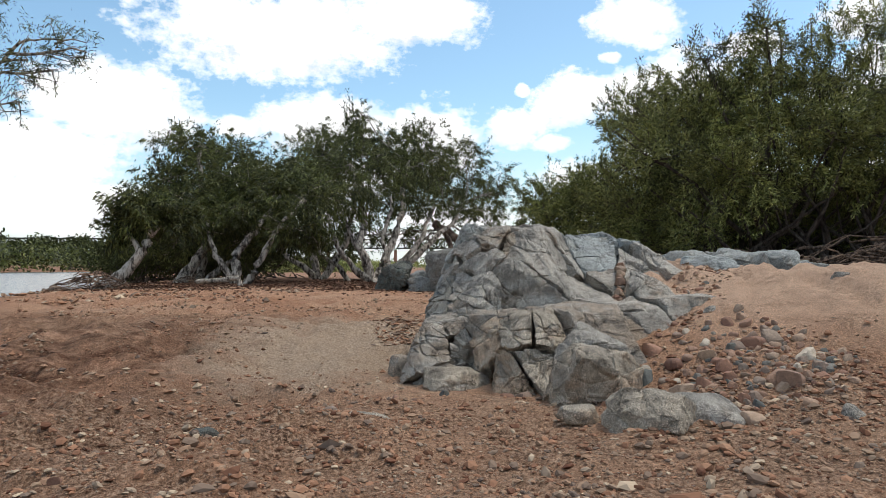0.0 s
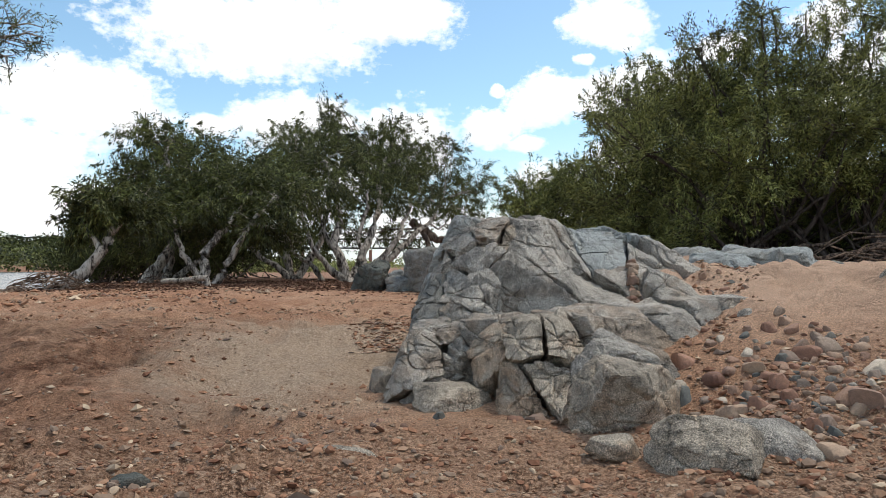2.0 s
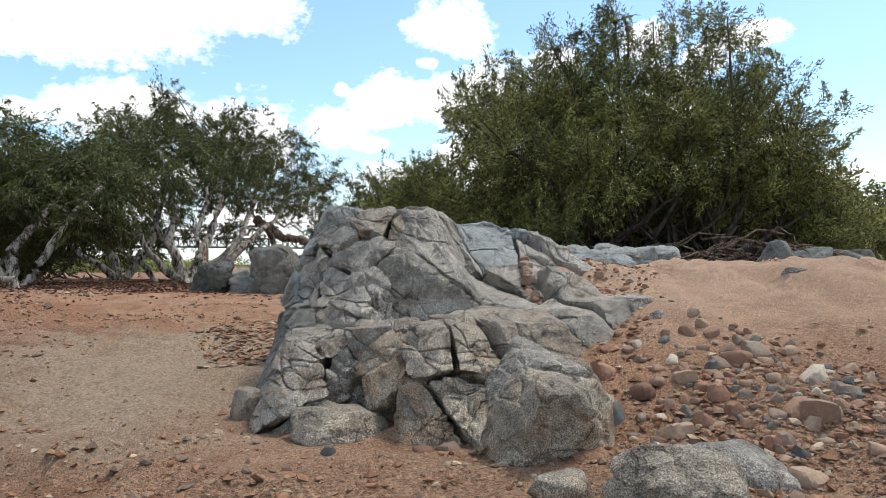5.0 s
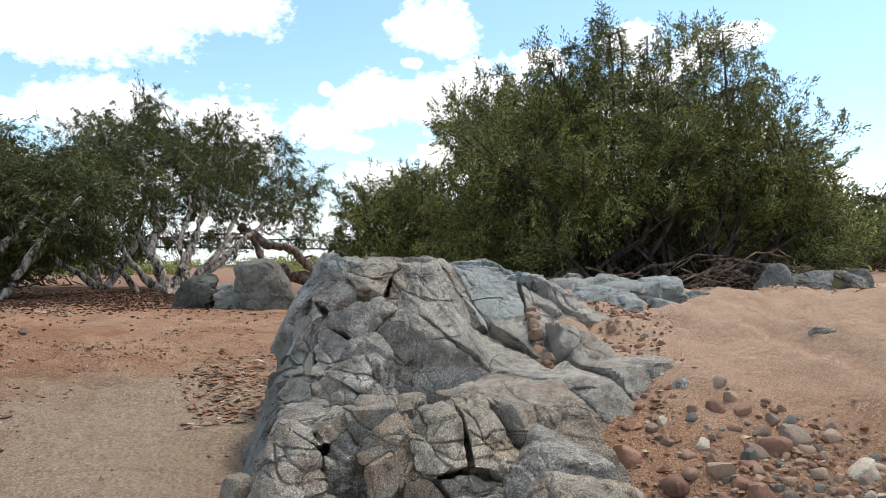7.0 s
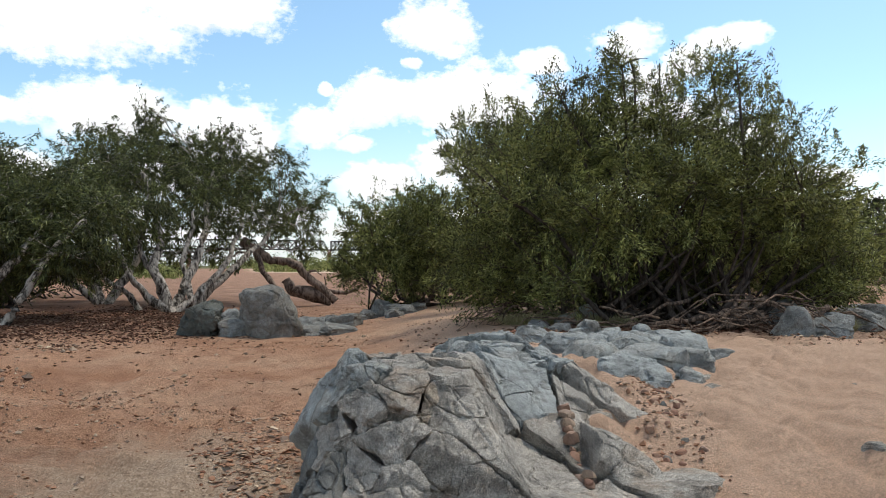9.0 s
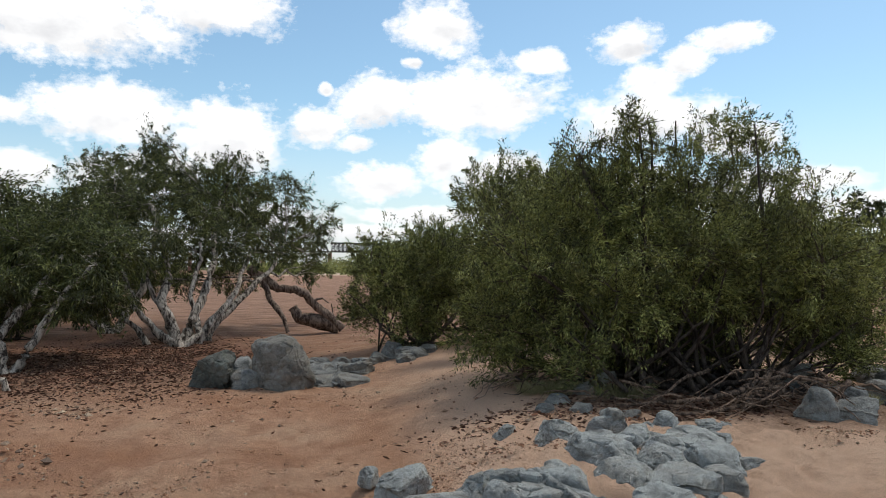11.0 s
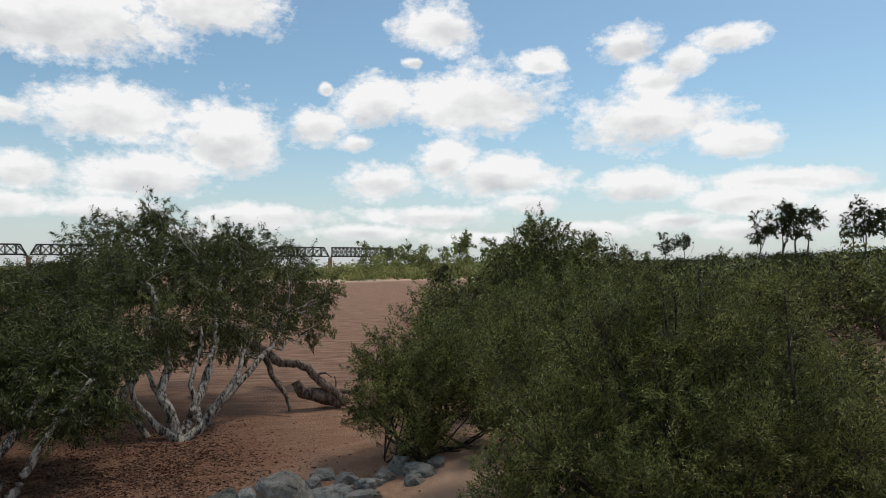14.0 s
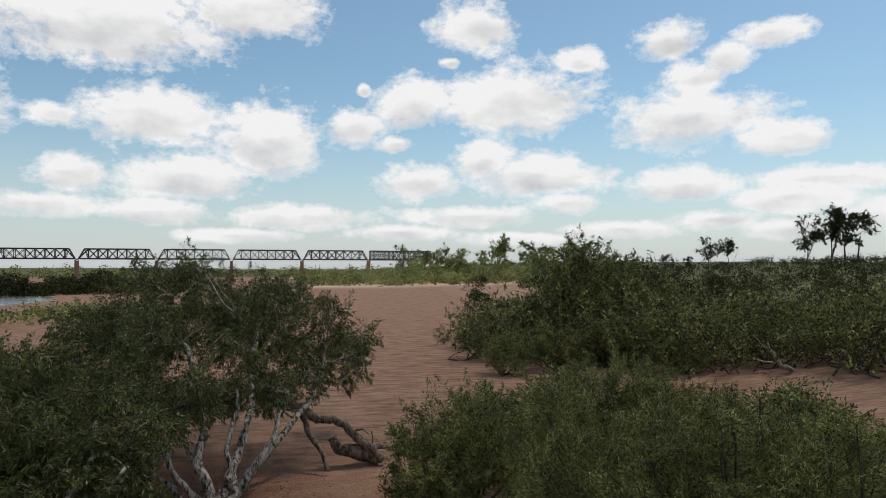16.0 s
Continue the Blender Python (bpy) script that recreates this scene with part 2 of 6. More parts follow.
    # leaf mould below the paperbarks, darkened further to hold the trees' shadow
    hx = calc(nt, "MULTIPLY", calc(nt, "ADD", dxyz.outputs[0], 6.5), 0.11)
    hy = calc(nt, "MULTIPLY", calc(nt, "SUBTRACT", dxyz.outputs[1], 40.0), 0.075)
    mould_shade = calc(nt, "SUBTRACT", 1.3, calc(nt, "ADD", calc(nt, "ADD", calc(nt, "MULTIPLY", hx, hx), calc(nt, "MULTIPLY", hy, hy)), calc(nt, "MULTIPLY", calc(nt, "SUBTRACT", mid, 0.5), 2.0)), True)
    col = mix(nt, calc(nt, "MULTIPLY", mould_shade, 0.8), col, ramp(nt, tex(nt, "noise", 9, 7, 0.78), (0.38, (0.06, 0.03, 0.02)), (0.52, (0.22, 0.105, 0.066)), (0.64, (0.38, 0.22, 0.145))))
    # grass and scrub floor on the banks
    c = nt.nodes.new("ShaderNodeTexCoord")
    xyz = nt.nodes.new("ShaderNodeSeparateXYZ")
    nt.links.new(c.outputs["Object"], xyz.inputs[0])
    up = calc(nt, "ADD", calc(nt, "MULTIPLY", calc(nt, "SUBTRACT", xyz.outputs[2], 1.9), 0.8), calc(nt, "MULTIPLY", calc(nt, "SUBTRACT", tex(nt, "noise", 0.05, 4, 0.6), 0.5), 2.0), True)
    turf = ramp(nt, tex(nt, "noise", 0.11, 5, 0.7), (0.35, (0.06, 0.066, 0.03)), (0.55, (0.12, 0.12, 0.055)), (0.7, (0.22, 0.19, 0.10)))
    col = mix(nt, up, col, turf)
    nt.links.new(col, b.inputs["Base Color"])
    h = calc(nt, "ADD", calc(nt, "MULTIPLY", tex(nt, "noise", 8, 7, 0.75), 1.0), calc(nt, "MULTIPLY", tex(nt, "noise", 70, 3, 0.7), 0.4))
    relief(nt, b, h, 1.0, 0.13)
    return m


def rock_material(name, cool, warm, speck=0.5, stain=0.5, crack=2.0):
    """Speckled blue-grey granodiorite with rusty, weathered patches."""
    m, nt, b = shader(name, 0.82, 0.35)
    info = nt.nodes.new("ShaderNodeObjectInfo")
    big = tex(nt, "noise", 1.6, 5, 0.62, coords="Object")
    col = ramp(nt, big, (0.36, tuple(0.45 * v for v in cool)), (0.5, cool), (0.64, tuple(1.4 * v for v in cool)))
    rust = tex(nt, "noise", 2.3, 6, 0.65, stretch=(1, 1, 1.6))
    rust = calc(nt, "ADD", rust, calc(nt, "MULTIPLY", calc(nt, "SUBTRACT", info.outputs["Random"], 0.5), 0.22))
    col = mix(nt, ramp(nt, rust, (0.47, grey(0.0)), (0.62, grey(stain))), col, warm)
    grain = tex(nt, "noise", 105, 3, 0.85)
    col = mix(nt, speck, col, mix(nt, 1.0, col, ramp(nt, grain, (0.38, grey(0.18)), (0.5, grey(0.95)), (0.62, grey(2.2))), "MULTIPLY"))
    lichen = tex(nt, "noise", 9, 7, 0.75)
    varnish = tex(nt, "noise", 3.1, 6, 0.7)
    col = mix(nt, ramp(nt, varnish, (0.53, grey(0.0)), (0.63, grey(0.62))), col, (0.085, 0.07, 0.055))
    col = mix(nt, ramp(nt, lichen, (0.53, grey(0.0)), (0.66, grey(0.55))), col, (0.05, 0.046, 0.04))
    warp = nt.nodes.new("ShaderNodeTexNoise")
    place = nt.nodes.new("ShaderNodeTexCoord")
    nt.links.new(place.outputs["Object"], warp.inputs["Vector"])
    warp.inputs["Scale"].default_value, warp.inputs["Detail"].default_value = 2.4, 4.0
    bent = nt.nodes.new("ShaderNodeVectorMath")
    bent.operation = "MULTIPLY_ADD"
    nt.links.new(warp.outputs["Color"], bent.inputs[0])
    bent.inputs[1].default_value = (0.55, 0.55, 0.55)
    nt.links.new(place.outputs["Object"], bent.inputs[2])
    net = nt.nodes.new("ShaderNodeTexVoronoi")
    net.feature = "DISTANCE_TO_EDGE"
    net.inputs["Scale"].default_value = crack
    nt.links.new(bent.outputs[0], net.inputs["Vector"])
    line = ramp(nt, net.outputs["Distance"], (0.0, grey(0.0)), (0.009, grey(1.0)))
    line = mix(nt, ramp(nt, tex(nt, "noise", 1.9, 2, 0.5), (0.52, grey(0.0)), (0.60, grey(1.0))), grey(1.0), line)
    col = mix(nt, 1.0, col, ramp(nt, line, (0.0, (0.36, 0.33, 0.30)), (1.0, grey(1.0))), "MULTIPLY")
    nt.links.new(col, b.inputs["Base Color"])
    h = calc(nt, "ADD", calc(nt, "ADD", tex(nt, "noise", 7, 10, 0.74), calc(nt, "MULTIPLY", line, 0.25)), calc(nt, "MULTIPLY", tex(nt, "noise", 90, 3, 0.7), 0.3))
    relief(nt, b, h, 1.0, 0.07)
    return m


def stone_material():
    m, nt, b = shader("river_stone", 0.75, 0.35)
    info = nt.nodes.new("ShaderNodeObjectInfo")
    col = ramp(nt, info.outputs["Random"], (0.0, (0.15, 0.075, 0.05)), (0.22, (0.27, 0.14, 0.09)), (0.42, (0.20, 0.15, 0.115)), (0.58, (0.34, 0.235, 0.16)), (0.74, (0.26, 0.145, 0.095)), (0.86, (0.12, 0.115, 0.10)), (0.93, (0.075, 0.078, 0.072)), (0.97, (0.48, 0.40, 0.31)))
    col = mix(nt, 0.6, col, mix(nt, 1.0, col, ramp(nt, tex(nt, "noise", 9, 6, 0.7), (0.3, grey(0.55)), (0.7, grey(1.5))), "MULTIPLY"))
    col = mix(nt, 0.35, col, mix(nt, 1.0, col, ramp(nt, tex(nt, "noise", 90, 2, 0.7), (0.35, grey(0.4)), (0.65, grey(1.6))), "MULTIPLY"))
    nt.links.new(col, b.inputs["Base Color"])
    relief(nt, b, tex(nt, "noise", 30, 6, 0.7), 0.5, 0.012)
    return m


def island_material(name, stops, rough=0.85, coarse=None, trans=0.0, spec=0.08):
    m, nt, b = shader(name, rough, spec)
    g = nt.nodes.new("ShaderNodeNewGeometry")
    col = ramp(nt, g.outputs["Random Per Island"], *stops)
    if coarse:
        col = mix(nt, 0.8, col, mix(nt, 1.0, col, ramp(nt, tex(nt, "noise", coarse, 4, 0.6), (0.36, grey(0.35)), (0.64, grey(1.65))), "MULTIPLY"))
    nt.links.new(col, b.inputs["Base Color"])
    if trans:
        t = nt.nodes.new("ShaderNodeBsdfTranslucent")
        nt.links.new(col, t.inputs[0])
        s = nt.nodes.new("ShaderNodeMixShader")
        s.inputs[0].default_value = trans
        nt.links.new(b.outputs[0], s.inputs[1])
        nt.links.new(t.outputs[0], s.inputs[2])
        nt.links.new(s.outputs[0], nt.nodes["Material Output"].inputs[0])
    return m


def bark_material(name, light, dark):
    m, nt, b = shader(name, 0.9, 0.2)
    f = tex(nt, "noise", 3.2, 10, 0.82, stretch=(1.6, 1.6, 0.5))
    col = ramp(nt, f, (0.45, dark), (0.51, tuple(0.6 * (p + q) for p, q in zip(light, dark))), (0.57, light))
    nt.links.new(col, b.inputs["Base Color"])
    relief(nt, b, tex(nt, "noise", 14, 8, 0.75, stretch=(1.5, 1.5, 0.4)), 0.9, 0.05)
    return m


SAND = ground_material()
ROCK = rock_material("granodiorite", (0.41, 0.375, 0.325), (0.33, 0.24, 0.165), 0.85, 0.7)
BLUE = rock_material("blue_granodiorite", (0.34, 0.358, 0.345), (0.36, 0.315, 0.25), 0.5, 0.35)
BROWN = rock_material("weathered_granodiorite", (0.42, 0.36, 0.285), (0.42, 0.27, 0.165), 0.85, 0.7)
DARK = rock_material("dark_granodiorite", (0.10, 0.11, 0.098), (0.13, 0.105, 0.08), 0.4, 0.4)
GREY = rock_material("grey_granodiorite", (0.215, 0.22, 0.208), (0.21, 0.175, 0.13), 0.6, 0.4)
STONE = stone_material()
PEBBLE = island_material("gravel", [(0.0, (0.13, 0.06, 0.038)), (0.35, (0.31, 0.165, 0.10)), (0.65, (0.29, 0.20, 0.135)), (0.85, (0.14, 0.10, 0.08)), (1.0, (0.52, 0.40, 0.28))])
LITTER = island_material("leaf_litter", [(0.0, (0.05, 0.026, 0.018)), (0.6, (0.115, 0.06, 0.04)), (1.0, (0.24, 0.155, 0.105))])
LEAF_DARK = island_material("paperbark_leaves", [(0.0, (0.018, 0.023, 0.008)), (0.5, (0.068, 0.080, 0.022)), (0.85, (0.135, 0.148, 0.042)), (1.0, (0.21, 0.22, 0.08))], 0.5, 0.5, 0.18, 0.28)
LEAF_BUSH = island_material("teatree_leaves", [(0.0, (0.020, 0.022, 0.008)), (0.5, (0.116, 0.127, 0.034)), (0.85, (0.24, 0.255, 0.072)), (1.0, (0.33, 0.34, 0.125))], 0.5, 0.75, 0.14, 0.28)
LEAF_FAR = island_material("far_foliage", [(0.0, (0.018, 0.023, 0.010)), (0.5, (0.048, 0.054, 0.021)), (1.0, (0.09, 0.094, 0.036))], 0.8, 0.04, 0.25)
# lighter than far_foliage: the sunlight on distant flats is in this colour
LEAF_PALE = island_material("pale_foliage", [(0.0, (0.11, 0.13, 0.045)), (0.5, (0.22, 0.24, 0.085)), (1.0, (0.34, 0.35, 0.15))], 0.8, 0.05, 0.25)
GRASS = island_material("dry_grass", [(0.0, (0.16, 0.15, 0.07)), (0.6, (0.26, 0.24, 0.12)), (1.0, (0.36, 0.32, 0.2))], 0.8)
PAPERBARK = bark_material("paperbark", (0.52, 0.46, 0.39), (0.03, 0.022, 0.017))
BARK = bark_material("grey_bark", (0.10, 0.08, 0.066), (0.028, 0.02, 0.016))
DRIFT = bark_material("driftwood", (0.26, 0.195, 0.15), (0.055, 0.036, 0.028))
ROOT = bark_material("root_wood", (0.26, 0.18, 0.13), (0.045, 0.03, 0.022))


# ---- mesh tools ----
def lattice(ix, iy, iz, seed):
    h = (ix.astype(np.int64) * 374761393 + iy.astype(np.int64) * 668265263 + iz.astype(np.int64) * 2147483647 + seed * 1274126177) & 0xFFFFFFFF
    h = ((h ^ (h >> 13)) * 1274126177) & 0xFFFFFFFF
    h = ((h ^ (h >> 16)) * 2246822519) & 0xFFFFFFFF
    return ((h ^ (h >> 15)) & 0xFFFFFF) / float(0xFFFFFF) * 2 - 1


def vnoise(p, seed=0):
    """Smooth value noise, -1 to 1, for rows of places."""
    p = np.asarray(p, float)
    i = np.floor(p).astype(int)
    f = p - i
    f = f * f * f * (f * (f * 6 - 15) + 10)
    total = 0
    for dx in (0, 1):
        for dy in (0, 1):
            for dz in (0, 1):
                w = (f[:, 0] if dx else 1 - f[:, 0]) * (f[:, 1] if dy else 1 - f[:, 1]) * (f[:, 2] if dz else 1 - f[:, 2])
                total = total + w * lattice(i[:, 0] + dx, i[:, 1] + dy, i[:, 2] + dz, seed)
    return total


def fbm(p, seed=0, octaves=4, gain=0.5):
    total, a = 0, 1.0
    for o in range(octaves):
        total = total + a * vnoise(np.asarray(p) * 2.03**o + 17.3 * o, seed + o)
        a *= gain
    return total


def flat(x, y):
    return np.stack([np.ravel(x), np.ravel(y), np.zeros(np.size(x))], 1)


def build(name, verts, faces, material, smooth=True, sharp=0):
    """A mesh from an array of places and an array of faces with the same number of corners."""
    verts, faces = np.asarray(verts, np.float32), np.asarray(faces, np.int32)
    me = bpy.data.meshes.new(name)
    n, k = faces.shape
    me.vertices.add(len(verts))
    me.vertices.foreach_set("co", verts.ravel())
    me.loops.add(n * k)
    me.loops.foreach_set("vertex_index", faces.ravel())
    me.polygons.add(n)
    me.polygons.foreach_set("loop_start", np.arange(0, n * k, k, dtype=np.int32))
    me.polygons.foreach_set("use_smooth", np.full(n, smooth))
    me.materials.append(material)
    me.update(calc_edges=True)
    me.validate()
    if sharp:
        me.set_sharp_from_angle(angle=radians(sharp))
    return me


def part(name, me, parent, at=None, label=""):
    ob = new(name, me)
    ob.parent = parent
    if at is not None:
        ob.matrix_basis = at
    return tagged(ob, label) if label else ob


def thing(name, place, label, category, group="", kind=""):
    ob = new(name)
    ob.empty_display_size = 0.2
    ob.location = place
    return tagged(ob, label, category, group, kind)


class Soup:
    """Places and four-cornered faces, gathered piece by piece."""

    def __init__(self):
        self.v, self.f, self.n = [], [], 0

    def add(self, v, f):
        self.v.append(np.asarray(v, float))
        self.f.append(np.asarray(f, int) + self.n)
        self.n += len(v)

    def tube(self, pts, r0, r1, sides=6, knobs=0.0, seed=0):
        pts = np.asarray(pts, float)
        m = len(pts)
        way = np.gradient(pts, axis=0)
        way /= np.linalg.norm(way, axis=1)[:, None] + 1e-9
        ref = np.where(np.abs(way[:, 2:3]) > 0.9, [[1.0, 0, 0]], [[0, 0, 1.0]])
        a = np.cross(way, ref)
        a /= np.linalg.norm(a, axis=1)[:, None] + 1e-9
        b = np.cross(way, a)
        r = np.linspace(r0, r1, m)
        th = np.arange(sides) * 2 * np.pi / sides
        rr = r[:, None] * np.ones(sides)
        if knobs:
            rr = rr * (1 + knobs * vnoise(np.stack([np.repeat(np.arange(m) * 0.7, sides), np.tile(np.cos(th) * 1.3, m), np.tile(np.sin(th) * 1.3, m)], 1) + seed * 7.1, seed).reshape(m, sides))
        v = pts[:, None] + rr[..., None] * (np.cos(th)[None, :, None] * a[:, None] + np.sin(th)[None, :, None] * b[:, None])
        i = np.arange(m - 1)[:, None] * sides
        k = np.arange(sides)[None]
        k2 = (k + 1) % sides
        f = np.stack([i + k, i + k2, i + sides + k2, i + sides + k], -1).reshape(-1, 4)
        self.add(v.reshape(-1, 3), f)

    def mesh(self, name, material, smooth=True):
        return build(name, np.concatenate(self.v), np.concatenate(self.f), material, smooth)


def crooked(p, q, n, wobble, rng, sag=0.0):
    """A crooked line of n places from p to q."""
    t = np.linspace(0, 1, n)[:, None]
    p, q = np.asarray(p, float), np.asarray(q, float)
    span = np.linalg.norm(q - p)
    off = rng.normal(0, 1, (n, 3)).cumsum(0)
    off -= off[0] + t * (off[-1] - off[0])
    line = p + t * (q - p) + off * wobble * span / n**0.5
    line[:, 2] += sag * span * 4 * (t * (1 - t))[:, 0]
    return line


def leaves(centres, way, length, width, rng, bend=0.15):
    """Narrow four-cornered leaves that start at the centres."""
    n = len(centres)
    way = way / (np.linalg.norm(way, axis=1)[:, None] + 1e-9)
    side = np.cross(way, rng.normal(0, 1, (n, 3)))
    side /= np.linalg.norm(side, axis=1)[:, None] + 1e-9
    length = length * rng.uniform(0.6, 1.3, (n, 1))
    width = width * rng.uniform(0.7, 1.3, (n, 1))
    mid = centres + way * length * 0.45
    tip = centres + way * length
    tip[:, 2] -= bend * length[:, 0]
    v = np.stack([centres, mid + side * width / 2, tip, mid - side * width / 2], 1).reshape(-1, 3)
    return v, np.arange(4 * n).reshape(n, 4)


CUBES = {}


def cube_sphere(n):
    if n not in CUBES:
        g = np.tan(np.linspace(-1, 1, n + 1) * np.pi / 4)
        a, b = np.meshgrid(g, g, indexing="ij")
        vs, fs, base = [], [], 0
        idx = np.arange((n + 1) ** 2).reshape(n + 1, n + 1)
        quad = np.stack([idx[:-1, :-1], idx[1:, :-1], idx[1:, 1:], idx[:-1, 1:]], -1).reshape(-1, 4)
        one = np.ones_like(a)
        for face, turn in (((a, b, one), 1), ((a, b, -one), 0), ((b, one, a), 1), ((b, -one, a), 0), ((one, a, b), 1), ((-one, a, b), 0)):
            vs.append(np.stack([f.ravel() for f in face], 1))
            fs.append((quad if turn else quad[:, ::-1]) + base)
            base += (n + 1) ** 2
        v, f = np.concatenate(vs), np.concatenate(fs)
        _, first, inv = np.unique(v.round(6), axis=0, return_index=True, return_inverse=True)
        CUBES[n] = v[first] / np.linalg.norm(v[first], axis=1)[:, None], np.ravel(inv)[f]
    return CUBES[n]


def cells(q, size, seed):
    """Irregular cells in space: for each place, its cell's random number, its lean across the cell, and how far it is from the cell's rim."""
    p = q / size
    i = np.floor(p).astype(int)
    best, second = np.full(len(p), 9.0), np.full(len(p), 9.0)
    rank, lean = np.zeros(len(p)), np.zeros(len(p))
    for dx in (-1, 0, 1):
        for dy in (-1, 0, 1):
            for dz in (-1, 0, 1):
                a, b, c = i[:, 0] + dx, i[:, 1] + dy, i[:, 2] + dz
                r = [lattice(a, b, c, seed + k) for k in range(6)]
                off = p - np.stack([a + 0.5 + 0.42 * r[0], b + 0.5 + 0.42 * r[1], c + 0.5 + 0.42 * r[2]], 1)
                far = np.sqrt((off**2).sum(1))
                closer = far < best
                second = np.where(closer, best, np.minimum(second, far))
                best = np.where(closer, far, best)
                rank = np.where(closer, r[3], rank)
                lean = np.where(closer, off[:, 0] * r[4] + off[:, 1] * r[5] + off[:, 2] * r[0], lean)
    return rank, lean, second - best


def rock_mesh(name, size, seed, material, n=16, chops=6, edge=9.0, rough=0.05, cracks=0.0, smooth=True, cut=(0.72, 0.95), scale=1.0, sharp=0, facet=0.0):
    """A block of stone: flat faces met in rounded edges, chopped by planes, roughened, grooved by joints, and broken into leaning facets."""
    rng = np.random.default_rng(seed)
    d, f = cube_sphere(n)
    size = np.asarray(size, float) / 2
    d = d * size
    d /= np.linalg.norm(d, axis=1)[:, None]
    normals = [np.eye(3)[k] * s for k in range(3) for s in (1, -1)]
    reach = [size[k] for k in range(3) for s in (1, -1)]
    for _ in range(chops):
        c = rng.normal(0, 1, 3)
        c[2] = abs(c[2]) * 0.8
        c /= np.linalg.norm(c)
        normals.append(c)
        reach.append(np.sqrt(((c * size) ** 2).sum()) * rng.uniform(*cut))
    dots = np.maximum(d @ np.array(normals).T, 0) / np.array(reach)
    r = ((dots**edge).sum(1)) ** (-1 / edge)
    v = d * r[:, None]
    mean = float(size.mean())
    q = v / mean
    r2 = 1 + rough * fbm(q * 1.3 + seed, seed, 4, 0.55)
    if cracks:
        g1 = vnoise(q * np.array([1.1, 1.6, 0.9]) + seed * 3.7, seed + 50) + 0.25 * vnoise(q * 4.1, seed + 51)
        r2 -= cracks * np.exp(-((g1 / 0.07) ** 2)) / np.maximum(r / mean, 0.4)
        g2 = vnoise(q * np.array([2.2, 1.2, 1.9]) + seed * 1.9, seed + 60)
        r2 -= 0.5 * cracks * np.exp(-((g2 / 0.05) ** 2)) / np.maximum(r / mean, 0.4)
    if facet:
        rank, lean, rim = cells(q * np.array([1.0, 1.0, 1.25]) + 0.08 * vnoise(q * 3, seed)[:, None] + seed % 97, np.array([0.75, 1.0, 0.62]), seed % 89)
        r2 += facet * (0.045 * rank + 0.10 * lean - 0.035 * np.exp(-((rim / 0.06) ** 2)))
        rank, lean, rim = cells(q + seed % 83, np.array([0.30, 0.36, 0.28]), seed % 79)
        r2 += facet * (0.012 * rank + 0.030 * lean - 0.010 * np.exp(-((rim / 0.08) ** 2)))
    return build(name, v * r2[:, None] * scale, f, material, smooth, sharp)


def rock(name, place, size, turn, seed, material, parent=None, label="", category="rock", group="", **how):
    me = rock_mesh(name, size, seed, material, **how)
    if parent:
        ob = part(name, me, parent, pose(*(np.array(place) - np.array(parent.location)), *turn), label)
    else:
        ob = tagged(new(name, me), label, category, group)
        ob.matrix_basis = pose(*place, *turn)
    return ob


# ---- ground ----
def step(a, b, x):
    t = np.clip((np.asarray(x, float) - a) / (b - a), 0, 1)
    return t * t * (3 - 2 * t)


def bump(x, y, cx, cy, rx, ry):
    return np.exp(-(((x - cx) / rx) ** 2) - ((y - cy) / ry) ** 2)


def river_x(y):
    """The pool's right bank."""
    return np.interp(y, [10, 25, 40, 60, 110, 160, 208, 300, 420, 900], [-15.5, -15.5, -17.5, -24, -52, -84, -100, -84, -120, -260])


